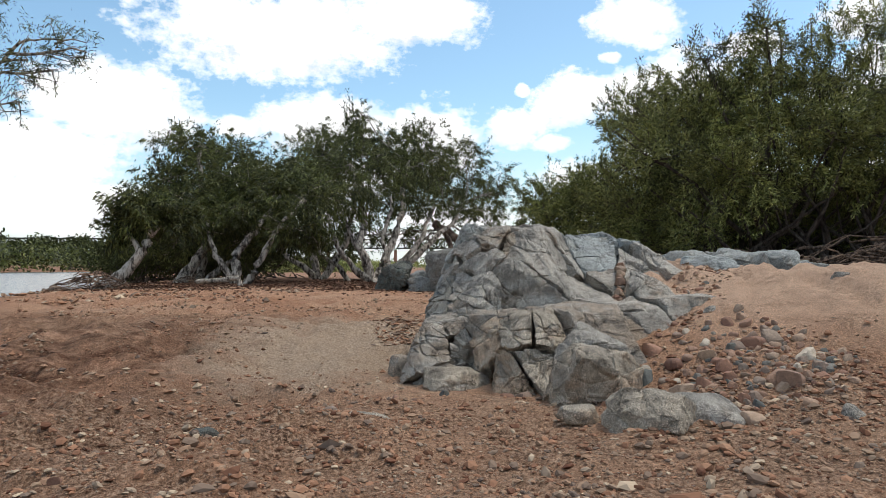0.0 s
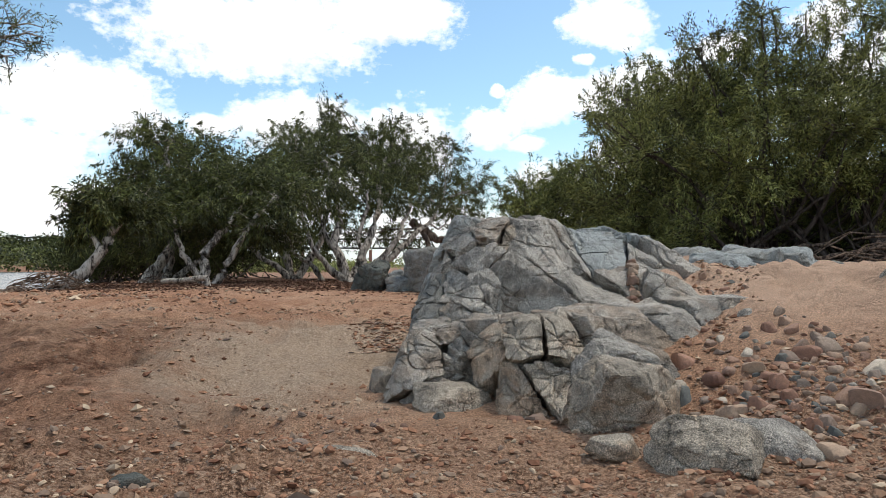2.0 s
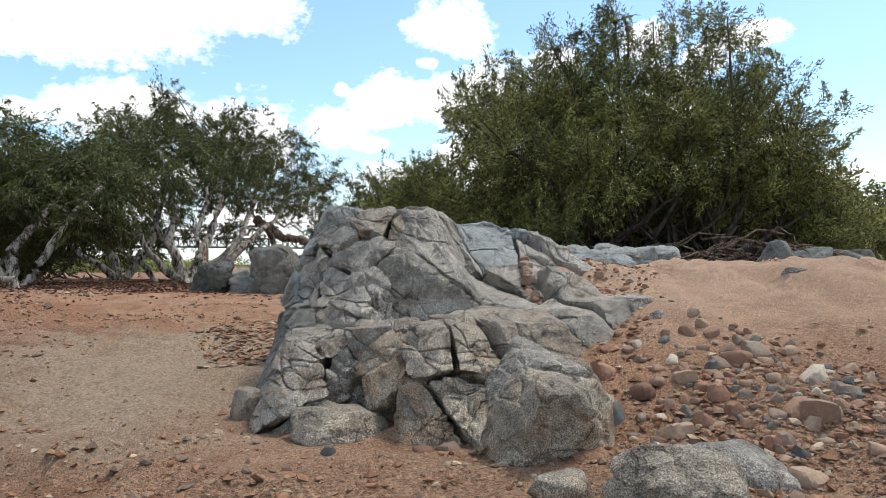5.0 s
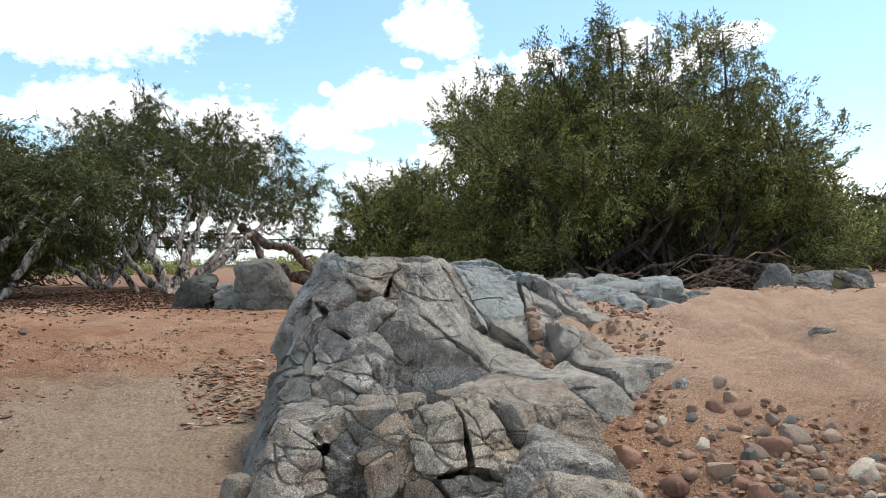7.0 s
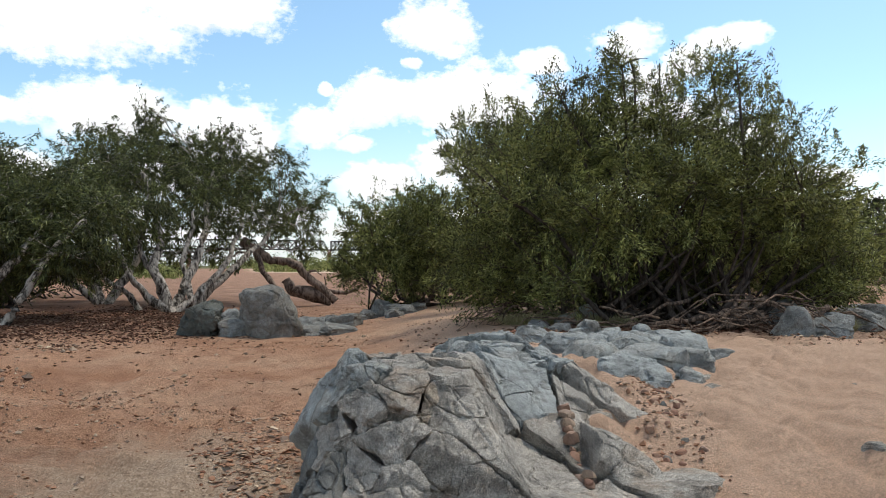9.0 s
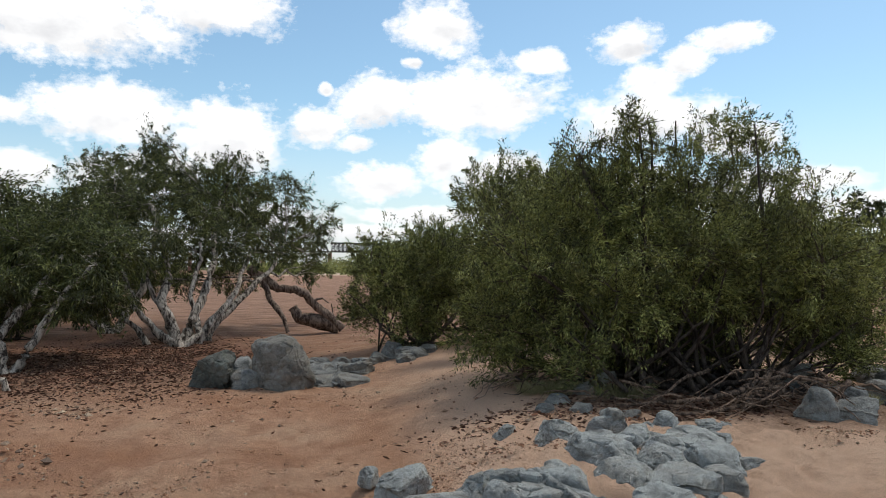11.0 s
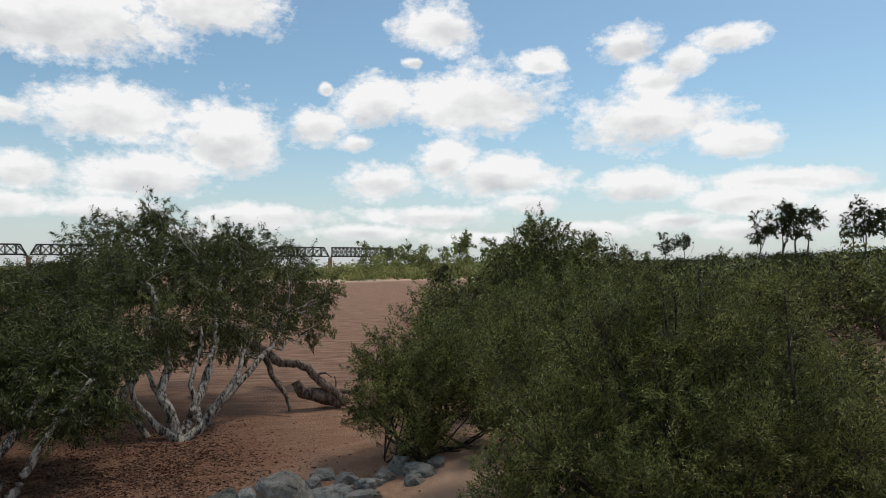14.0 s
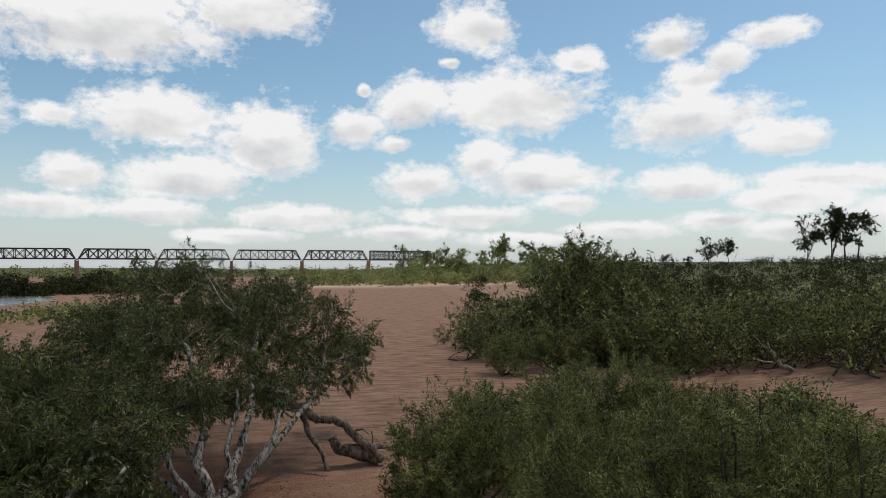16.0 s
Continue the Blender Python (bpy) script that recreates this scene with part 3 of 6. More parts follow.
def ground_z(x, y, detail=True):
    x, y = np.asarray(x, float).ravel(), np.asarray(y, float).ravel()
    far = np.hypot(x, y)
    z = 0.22 * step(7, 14, y) + 0.22 * step(18, 28, y) * step(2, -6, x)
    z = z - 0.25 * step(45, 90, y)
    s = 0.7 * x + 0.7 * y
    right = x - (0.2 + 0.16 * np.clip(y - 7, 0, 60))
    z = z + (1.12 * step(4.9, 9.4, s) - 0.22 * step(7, 14, y)) * step(0, 1, (right + 1.0 + 0.15 * np.clip(y - 14, 0, 20)) / (3.6 + 0.35 * np.clip(y - 14, 0, 20))) * step(60, 32, y) * step(42, 20, x)
    # the pool on the left
    edge = x - river_x(y)
    z = z - 0.75 * step(2.5, -4.0, edge) * step(2, 16, y) * step(500, 430, y) + 6.0 * step(-38, -95, edge) * step(-10, 60, y) + 2.0 * step(-20, -60, x) * step(30, -10, y)
    # the high bank on the right and the land beyond the bridge
    z = z + 15.5 * step(70, 330, x - 0.12 * y + 10) + 1.2 * step(30, 60, x - 0.10 * y)
    z = z + 7.0 * step(700, 1100, y)
    if detail:
        q = flat(x, y)
        calm = step(260, 40, far)
        z = z + calm * (0.05 * fbm(q * 0.45, 3, 3) + 0.020 * fbm(q * 1.9, 9, 3))
        close = step(30, 12, far)
        z = z + close * (0.026 * fbm(q * 4.0, 21, 4, 0.6) - 0.03 * np.abs(vnoise(q * np.array([1.6, 3.0, 1]) + 3, 23)) * step(9, 4, x + 0.5 * y))
        dunes = step(-0.5, 2.0, right) * step(6.5, 8.5, s) * step(22, 14, y)
        z = z + dunes * (0.24 * np.abs(vnoise(q * np.array([2.2, 1.5, 1]) + 5, 33)) + 0.085 * np.abs(vnoise(q * np.array([4.6, 3.6, 1]) + 5, 34))) - dunes * 0.085
        churn = step(1.0, -1.5, x) * step(30, 16, y) * step(2.0, 5.0, y)
        z = z + churn * 0.13 * (1 - 2.2 * np.abs(vnoise(np.stack([0.55 * x + 0.9 * y, 0.25 * y - 0.5 * x, 0 * x], 1) * 1.2, 41)))
        z = z + churn * (0.055 * (1 - 2.0 * np.abs(vnoise(np.stack([1.3 * x + 2.6 * y, 0.8 * y - 1.5 * x, 0 * x], 1) * 1.1, 43)))) * (1 - bump(x, y, -1.5, 10.4, 2.0, 3.4))
        # a wheel's print that bends away
        line = x + 2.30 - 0.05 * (y - 10) - 0.22 * np.maximum(0, y - 11.4) ** 2
        z = z - 0.035 * step(0.17, 0.10, np.abs(line)) * step(8.6, 9.2, y) * step(13.0, 12.6, y) + 0.02 * np.exp(-(((np.abs(line) - 0.21) / 0.06) ** 2)) * step(8.6, 9.2, y) * step(13.0, 12.6, y)
        # worn track with a scoop
        z = z - 0.10 * bump(x, y, -1.3, 8.6, 1.6, 2.6) + 0.06 * bump(x, y, -3.6, 7.0, 1.6, 0.7) + 0.10 * bump(x, y, -5.0, 11.5, 3.0, 1.0)
        z = z + 0.25 * step(120, 300, far) * fbm(q * 0.02, 70, 3)
    return z


def gz(x, y):
    return float(ground_z([x], [y])[0])


def gf(x, y):
    """The ground's height without its fine relief, for far things."""
    return float(ground_z([x], [y], False)[0])


def stretched(lo, hi, core_lo, core_hi, pitch, grow):
    """Steps of one width over the core, and ever wider ones beyond."""
    core = list(np.arange(core_lo, core_hi, pitch))
    a, s = core_hi, pitch
    up = []
    while a < hi:
        up.append(a)
        s *= grow
        a += s
    a, s = core_lo - pitch, pitch
    down = []
    while a > lo:
        down.append(a)
        s *= grow
        a -= s
    return np.array(down[::-1] + core + up)


gx = stretched(-4500, 4500, -4.5, 7.5, 0.08, 1.075)
gy = stretched(-1500, 4900, 2.8, 13.0, 0.08, 1.07)
GX, GY = np.meshgrid(gx, gy, indexing="xy")
GZ = ground_z(GX, GY)
idx = np.arange(GX.size).reshape(GX.shape)
quads = np.stack([idx[:-1, :-1], idx[:-1, 1:], idx[1:, 1:], idx[1:, :-1]], -1).reshape(-1, 4)
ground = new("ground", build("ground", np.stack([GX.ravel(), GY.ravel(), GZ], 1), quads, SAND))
tagged(ground, "reddish river sand with gravel and shallow tracks", "ground", kind="structure")


def water_material():
    m, nt, b = shader("river_water", 0.22, 0.5)
    b.inputs["Base Color"].default_value = (0.10, 0.085, 0.06, 1)
    relief(nt, b, tex(nt, "noise", 1.8, 4, 0.6), 0.6, 0.12)
    return m


wy = np.concatenate([np.arange(8, 80, 4.0), np.arange(80, 470, 20.0)])
wx0 = river_x(wy) + 2.5
wx1 = river_x(wy) - 62
wv = np.concatenate([np.stack([wx0, wy, np.full(len(wy), -0.05)], 1), np.stack([wx1, wy, np.full(len(wy), -0.05)], 1)])
k = np.arange(len(wy) - 1)
water = new("water", build("water", wv, np.stack([k, k + 1, k + 1 + len(wy), k + len(wy)], 1)[:, ::-1], water_material()))
tagged(water, "calm pale river pool mirroring the sky", "water", kind="structure")


# ---- rocks ----
outcrop = thing("rock_outcrop", (1.0, 8.5, 0.0), "jointed blue-grey granite outcrop rising from river sand", "rock outcrop")


BLOCKS = []
# joints run long down the slope
DIP = np.array([0.42, -0.80, -0.42])
METRIC = np.eye(3) - 0.5 * np.outer(DIP, DIP)


def lesser(*planes):
    z = planes[0]
    for p in planes[1:]:
        z = np.minimum(z, p)
    return z


def envelope(x, y):
    """The outcrop's worn outer form: a steep front below a flat crest, a terrace at its foot, a ridge along the long joint, a blue hump behind, a split block, and an apron."""
    body = lesser(1.75 - 0.14 * np.maximum(0, 9.4 - y) - 0.16 * np.maximum(0, y - 9.9) ** 1.5 - 0.04 * x, 0.74 + 1.0 * (y - 8.03), 1.15 + 2.6 * (x - 0.04),
                  1.29 + 0.75 * (y - 8.83) + 1.1 * (x - 0.33), 1.54 - 1.4 * (x - 1.4) + 0.62 * (y - 9.23))
    front = np.interp(x, [-0.5, -0.2, 0.2, 0.5, 0.8, 1.1, 1.5, 1.9], [7.9, 7.60, 7.62, 7.10, 6.82, 6.80, 7.1, 7.6])
    terrace = lesser(0.67 + 0.06 * (x - 0.6), 0.27 + 1.15 * (y - front), 0.30 + 2.5 * (x + 0.30), 0.8 + 1.6 * (8.6 - y))
    ridge = lesser(0.72 + 0.11 * (y - 7.44), 0.98 - 2.2 * (x - 1.80 - 0.18 * (y - 7.6)), 0.70 + 1.3 * (y - 7.32), 0.75 + 2.2 * (x - 1.10 - 0.22 * (y - 7.4)), 1.0 + 1.5 * (9.9 - y))
    hump = lesser(1.58 + 0.15 * (y - 10.5), 1.36 + 0.72 * (y - 9.90), 1.25 + 2.6 * (x - 1.80), 1.62 - 0.75 * (x - 2.80), 1.80 - 0.35 * (y - 11.9))
    wedge = lesser(1.12 + 0.30 * (y - 8.8), 0.95 + 1.3 * (y - 8.55), 1.12 - 0.25 * (x - 2.3), 1.12 - 1.5 * (x - 2.66 - 0.25 * (y - 8.8)), 0.50 + 5.0 * (x - 2.08 - 0.33 * (y - 8.5)), 1.5 + 1.2 * (10.0 - y))
    apron = 1.28 - 0.42 * np.maximum(0, x - 3.4) - 0.34 * np.maximum(0, 10.9 - y) - 0.25 * np.maximum(0, y - 12.6) - 0.6 * np.maximum(0, 1.2 - x)
    total = body
    for p in (terrace, ridge, hump, wedge, apron):
        total = np.logaddexp(total * 34, p * 34) / 34
    return total


def env_at(x, y):
    return float(envelope(np.array([x]), np.array([y]))[0])


def block(x, y, deep, rx=0, ry=0, lift=0.0, mat_=None, n=23, cuts=(), weight=0.0):
    """A jointed block round (x, y), its heart so deep below the surface; its top leans by rx and ry degrees off the outer form and stands proud by lift.
    cuts: faces broken off, each by its outward direction and its distance from the heart; weight: how far it pushes its joints outwards."""
    d = 0.14
    sy = (env_at(x, y + d) - env_at(x, y - d)) / (2 * d) + math.tan(radians(rx))
    sx = (env_at(x + d, y) - env_at(x - d, y)) / (2 * d) - math.tan(radians(ry))
    # a steep face has its heart straight behind it
    up = np.array([-sx, -sy, 1.0])
    up /= np.linalg.norm(up)
    surface = np.array([x, y, env_at(x, y)])
    BLOCKS.append((surface - up * deep, surface, sx, sy, lift, mat_ or ROCK, n, cuts, weight))


def fracture():
    """Parts the outcrop along its joints: each block ends half-way to its neighbours, and above at the outer form."""
    centres = np.array([b[0] for b in BLOCKS])
    for i, (c, surface, sx, sy, lift, material, n, cuts, weight) in enumerate(BLOCKS):
        g = np.random.default_rng(700 + i)
        d, f = cube_sphere(int(1.5 * n))
        deep = float(np.linalg.norm(surface - c))
        normals, far = [np.array([0, 0, -1.0])], [c[2] + 0.25]
        gaps = np.linalg.norm(centres - c, axis=1)
        for j in np.argsort(gaps)[1:18]:
            v = METRIC @ (centres[j] - c)
            normals.append(v / np.linalg.norm(v))
            far.append(max(0.5 * (float((centres[j] - c) @ v) + weight - BLOCKS[j][8]) / np.linalg.norm(v) - 0.007, 0.03))
        for v, reach in cuts:
            normals.append(np.array(v) / np.linalg.norm(v))
            far.append(reach)
        for _ in range(0 if weight else 3):
            v = g.normal(0, 1, 3)
            v[2] = abs(v[2]) * 0.6
            v /= np.linalg.norm(v)
            normals.append(v)
            far.append(max(deep * g.uniform(1.1, 1.7), 0.22))
        side = np.maximum(d @ np.array(normals).T, 1e-4) / np.array(far)
        p = 80.0
        rb = ((side**p).sum(1) + 1e-300) ** (-1 / p)
        # where the ray leaves the outer form, which each block meets at a lean of its own
        lo, hi = np.zeros(len(d)), np.full(len(d), 1.8)
        for _ in range(22):
            m = (lo + hi) / 2
            q = c + d * m[:, None]
            outer = envelope(q[:, 0], q[:, 1])
            e = 0.5 * outer + 0.5 * (surface[2] + (q[:, 1] - surface[1]) * sy + (q[:, 0] - surface[0]) * sx) + lift
            inside = q[:, 2] < np.minimum(e, outer + 0.06)
            lo, hi = np.where(inside, m, lo), np.where(inside, hi, m)
        re = np.maximum(lo, 0.05)
        p = 70.0
        r = (rb**-p + re**-p) ** (-1 / p)
        q = d * r[:, None] + c
        off = 0.008 * fbm(q * 6.0, 5, 5, 0.62) + 0.012 * vnoise(q * 2.4, 15)
        # hairline joints, stepped ledges and spalled chips
        joint = vnoise(q * np.array([2.2, 1.2, 2.8]) + np.array([0.3, 0.7, -0.6]) * q[:, 2:3], 25) + 0.10 * vnoise(q * 7, 26)
        off -= 0.026 * np.exp(-((joint / 0.016) ** 2))
        seam = vnoise(np.stack([q[:, 0] * 1.5 - q[:, 1] * 0.8, q[:, 2] * 3.4 + q[:, 1] * 0.9, q[:, 1] * 1.2], 1), 27 + i % 3) + 0.08 * vnoise(q * 8, 29)
        off -= 0.024 * np.exp(-((seam / 0.018) ** 2)) + 0.010 * (seam > 0)
        # smaller joints part each block again, less so where it is a wide slab
        strength = 0.4 if weight else 1.0
        turned = np.stack([0.9 * q[:, 0] + 0.42 * q[:, 1], 0.80 * q[:, 1] - 0.36 * q[:, 0] + 0.42 * q[:, 2], q[:, 2] - 0.35 * q[:, 1] + 0.2 * q[:, 0]], 1) + 0.05 * np.stack([vnoise(q * 4, 51), vnoise(q * 4, 52), vnoise(q * 4, 53)], 1)
        rank, lean, rim = cells(turned, np.array([0.26, 0.44, 0.20]), 61)
        off += strength * (0.018 * rank + 0.032 * lean) - (0.012 + 0.014 * strength) * np.exp(-((rim / 0.07) ** 2))
        rank, lean, rim = cells(turned + 7.7, np.array([0.11, 0.16, 0.10]), 67)
        off += strength * (0.006 * rank + 0.012 * lean) - 0.006 * strength * np.exp(-((rim / 0.09) ** 2))
        chip = vnoise(np.stack([q[:, 0] * 2.6 + q[:, 2] * 1.4, q[:, 1] * 2.1 - q[:, 2], q[:, 2] * 2.2], 1), 31)
        off -= 0.007 * np.clip(chip * 14, -1, 1)
        v = d * np.maximum(r + off, 0.3 * r)[:, None]
        # bend the joints, alike for all blocks
        q = v + c
        for axis, (a, b_) in enumerate(((41, 44), (42, 45), (43, 46))):
            v[:, axis] += 0.055 * vnoise(q * 1.7, a) + 0.020 * vnoise(q * 5.1, b_)
        part("block", build("block", v, f, material, True, 32), outcrop, pose(*(c - np.array(outcrop.location))))


# foot of the front
block(-0.24, 7.74, 0.20, 4, -4)
block(0.16, 7.70, 0.20, 0, 0, 0.03, None, 28, [((0.1, -1.0, -0.25), 0.17)])
block(0.10, 7.36, 0.14, -8, 0, 0.0, None, 20)
block(0.53, 7.80, 0.18, -2, -3, 0.03, None, 28, [((0.15, -1.0, -0.1), 0.10)])
block(0.42, 7.44, 0.18, 0, 4, -0.09, BROWN, 18)
block(0.74, 7.24, 0.18, -4, -4, 0.03, BROWN, 26)
block(1.06, 7.14, 0.18, -4, 6, 0.02, BROWN, 24)
block(0.62, 6.92, 0.20, 0, -4, -0.02, BROWN, 20)
block(0.94, 6.86, 0.22, 0, 4, -0.02, BROWN, 20)
block(-0.02, 8.02, 0.14, 2, -6, 0.0, None, 18)
# the steep face with its niche, and the slanting slab above it
block(0.86, 8.36, 0.30, 4, 8, 0.05, None, 40, [((-0.25, -1.0, 0.0), 0.16)], 0.10)
block(0.40, 8.28, 0.17, 0, -6, 0.02, None, 24)
block(0.16, 8.22, 0.17, 2, -6, 0.0, None, 22)
block(0.44, 8.62, 0.17, 4, -4, 0.02, None, 24)
block(0.20, 8.62, 0.17, 4, -8, -0.02)
block(0.90, 8.76, 0.14, 14, 0, -0.05, BROWN, 22, [((0.0, -1.0, 0.15), 0.06)])
block(1.34, 8.86, 0.30, 4, 4, 0.03, None, 40, (), 0.12)
# crest
block(0.62, 9.00, 0.16, -4, -2, 0.02)
block(1.00, 9.16, 0.16, -6, 2, 0.03)
block(0.34, 9.08, 0.18, 4, -6, 0.0)
block(0.36, 9.50, 0.18, -6, -6, 0.02, BLUE)
block(0.76, 9.52, 0.17, 4, -2, 0.03)
block(1.22, 9.56, 0.17, -8, 2, 0.03)
block(1.56, 9.62, 0.18, 0, 6, 0.0)
block(0.70, 9.98, 0.20, -6, -2, 0.02)
block(1.16, 10.06, 0.20, -10, 2, 0.03)
block(1.62, 10.28, 0.20, -4, 4, 0.0, BLUE)
block(0.20, 10.00, 0.22, -8, -6, 0.0, BLUE)
block(0.70, 10.52, 0.24, -10, -4, 0.0, BLUE)
block(1.32, 10.76, 0.24, -14, 0, 0.0, BLUE)
# left flank; the darker grey stone paints in the shade of this side
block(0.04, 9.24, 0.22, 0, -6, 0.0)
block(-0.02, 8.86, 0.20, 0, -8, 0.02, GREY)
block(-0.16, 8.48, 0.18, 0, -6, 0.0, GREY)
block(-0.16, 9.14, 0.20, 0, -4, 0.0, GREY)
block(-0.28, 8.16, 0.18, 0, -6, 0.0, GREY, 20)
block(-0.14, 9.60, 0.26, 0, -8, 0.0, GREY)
# the ridge beyond the long joint
block(1.44, 7.62, 0.28, 0, 4, 0.02, None, 36, (), 0.06)
block(1.84, 8.78, 0.28, 2, 2, 0.02, None, 40, (), 0.14)
# blue hump
block(2.10, 10.02, 0.26, 2, 0, 0.02, BLUE, 36, (), 0.06)
block(2.34, 10.66, 0.24, 0, -4, 0.02, BLUE, 30)
block(2.86, 10.62, 0.24, 4, 4, 0.03, BLUE, 30)
block(2.90, 11.60, 0.28, 0, 2, 0.03, BLUE, 28)
block(2.20, 11.40, 0.26, -10, -4, 0.0, BLUE)
# split block beside the open crack
block(2.52, 9.02, 0.28, 2, 4, 0.03, None, 38, (), 0.08)
block(2.62, 9.74, 0.22, 0, 4, 0.0, None, 28)
block(3.14, 10.16, 0.24, 2, 8, 0.0)
block(3.60, 10.90, 0.24, 2, 10, 0.0, BLUE, 26)
block(3.30, 11.20, 0.26, -4, 2, 0.0, BLUE)
block(2.50, 12.10, 0.26, -20, -2, 0.0, BLUE)
block(3.90, 11.60, 0.24, 0, 8, 0.04, BLUE)
block(3.20, 12.40, 0.26, -10, 0, 0.0, BLUE)
block(2.20, 12.60, 0.26, -14, 0, 0.0, BLUE)
block(4.30, 12.30, 0.24, 0, 6, 0.0, BLUE)
fracture()

# the angular block before the foot, and the one wedged behind it
rock("boulder", (1.38, 6.54, 0.16), (1.02, 0.70, 0.74), (16, 3, 10), 1055, BROWN, label="rough speckled granite block leaning on the outcrop", category="boulder", n=52, cracks=0.02, rough=0.09, edge=20, chops=9, cut=(0.74, 0.92), sharp=32, facet=0.8)
rock("boulder", (1.44, 6.90, 0.40), (0.66, 0.50, 0.46), (12, 6, -10), 1057, ROCK, label="flat-topped granite block wedged against the outcrop", category="boulder", n=40, cracks=0.02, rough=0.08, edge=20, chops=7, cut=(0.76, 0.94), sharp=32, facet=0.8)

rock("low_rock", (1.58, 5.32, 0.06), (0.95, 0.80, 0.46), (14, 10, -24), 1061, BROWN, label="low worn grey-brown rock half buried in gravel", n=48, cracks=0.03, rough=0.14, edge=20, chops=12, cut=(0.55, 0.85), sharp=34, facet=1.2)
rock("low_rock", (0.16, 7.26, 0.07), (0.66, 0.36, 0.24), (-6, 2, 12), 1071, BROWN, label="low grey ledge at the outcrop's foot", n=30, rough=0.06, edge=14, chops=5, sharp=32, facet=0.6)
rock("boulder", (-0.47, 8.00, 0.10), (0.24, 0.26, 0.24), (4, 5, 20), 1070, ROCK, label="small grey block beside the outcrop's foot", category="boulder", n=18, rough=0.05, edge=12, chops=6, sharp=32)
rock("low_rock", (2.05, 5.55, 0.10), (0.55, 0.5, 0.22), (4, 6, 15), 62, ROCK, label="flat grey rock half buried among river stones", n=18, rough=0.08, edge=7)
rock("round_stone", (1.12, 5.66, 0.05), (0.40, 0.28, 0.18), (4, 8, 20), 66, BROWN, label="pale rounded stone beside the low rock", category="stone", n=18, edge=6, chops=8, cut=(0.6, 0.9), rough=0.08)
rock("low_rock", (-0.55, 5.62, -0.03), (0.42, 0.34, 0.17), (0, 4, 10), 63, BROWN, label="pale flat rock sunk in gravel", n=14, edge=5)
rock("dark_stone", (-1.72, 5.10, gz(-1.72, 5.10) + 0.03), (0.25, 0.18, 0.14), (0, 6, 12), 64, DARK, label="dark green-grey stone lying on gravel", n=14, edge=5, rough=0.1)

# low blue rocks that run on behind the outcrop, and slabs sunk in the sand
for k, (x, y, h, w, d, t) in enumerate([(4.55, 11.7, 1.05, 1.2, 1.0, 0.66), (5.15, 12.35, 1.12, 1.25, 1.0, 0.7), (5.85, 12.5, 1.08, 0.8, 0.7, 0.5), (6.25, 13.1, 1.14, 1.1, 0.9, 0.62), (6.95, 13.25, 1.02, 0.8, 0.8, 0.4),
                                        (4.45, 12.9, 1.12, 1.2, 1.0, 0.72), (5.4, 13.3, 1.16, 1.1, 0.9, 0.8), (4.95, 13.9, 1.1, 0.9, 0.8, 0.7), (5.9, 14.0, 1.14, 0.9, 0.8, 0.7), (6.85, 14.35, 1.1, 1.75, 1.2, 0.66), (4.84, 14.65, 1.08, 1.25, 1.0, 0.6),
                                        (5.75, 14.75, 1.1, 1.0, 0.8, 0.6), (4.73, 15.75, 1.1, 1.05, 0.8, 0.62), (6.24, 16.35, 1.08, 0.95, 0.6, 0.8), (5.85, 16.3, 1.05, 0.5, 0.5, 0.6), (7.29, 16.05, 1.08, 0.85, 0.6, 0.66), (6.8, 16.0, 1.02, 0.5, 0.4, 0.5), (7.9, 15.45, 1.06, 0.7, 0.6, 0.5),
                                        (8.4, 15.9, 1.0, 1.1, 0.7, 0.34), (9.1, 15.9, 0.98, 0.9, 0.6, 0.26), (7.6, 14.8, 1.05, 0.7, 0.6, 0.36), (4.0, 16.6, 1.0, 0.7, 0.35, 0.44), (3.75, 13.6, 0.9, 1.1, 0.9, 0.7), (3.6, 12.9, 0.95, 1.0, 0.9, 0.8), (6.3, 15.2, 1.06, 0.9, 0.7, 0.5), (5.2, 11.5, 0.98, 0.6, 0.5, 0.4), (1.6, 15.3, 0.62, 1.35, 0.9, 0.66), (1.2, 16.4, 0.5, 0.4, 0.3, 0.4)]):
    rock("low_rock", (x, y, h + 0.07), (w, d, t), (4 - 3 * (k % 3), 7 - 4 * (k % 4), 25 + 16 * (k % 5)), 200 + k, BLUE, label="smooth blue-grey granite hump sunk in sand", group="blue rock humps", n=24, rough=0.07, edge=16, chops=9, cracks=0.04, sharp=32, facet=1.0)
for k, (x, y, w, d, t) in enumerate([(5.03, 10.66, 0.48, 0.4, 0.16), (5.4, 11.65, 0.8, 0.5, 0.24), (2.98, 7.80, 0.32, 0.26, 0.22), (4.5, 7.92, 0.5, 0.36, 0.12), (7.15, 10.7, 0.3, 0.26, 0.24), (2.97, 5.15, 0.26, 0.2, 0.2)]):
    rock("flat_stone", (x, y, min(gz(x + a, y + b) for a in (-0.12, 0, 0.12) for b in (-0.12, 0, 0.12)) + 0.01), (w, d, t), (3, 4, 30 * k), 230 + k, ROCK, label="speckled grey slab lying in smooth sand", group="slabs in the sand", n=14, edge=7, chops=10, cut=(0.5, 0.9), rough=0.14)

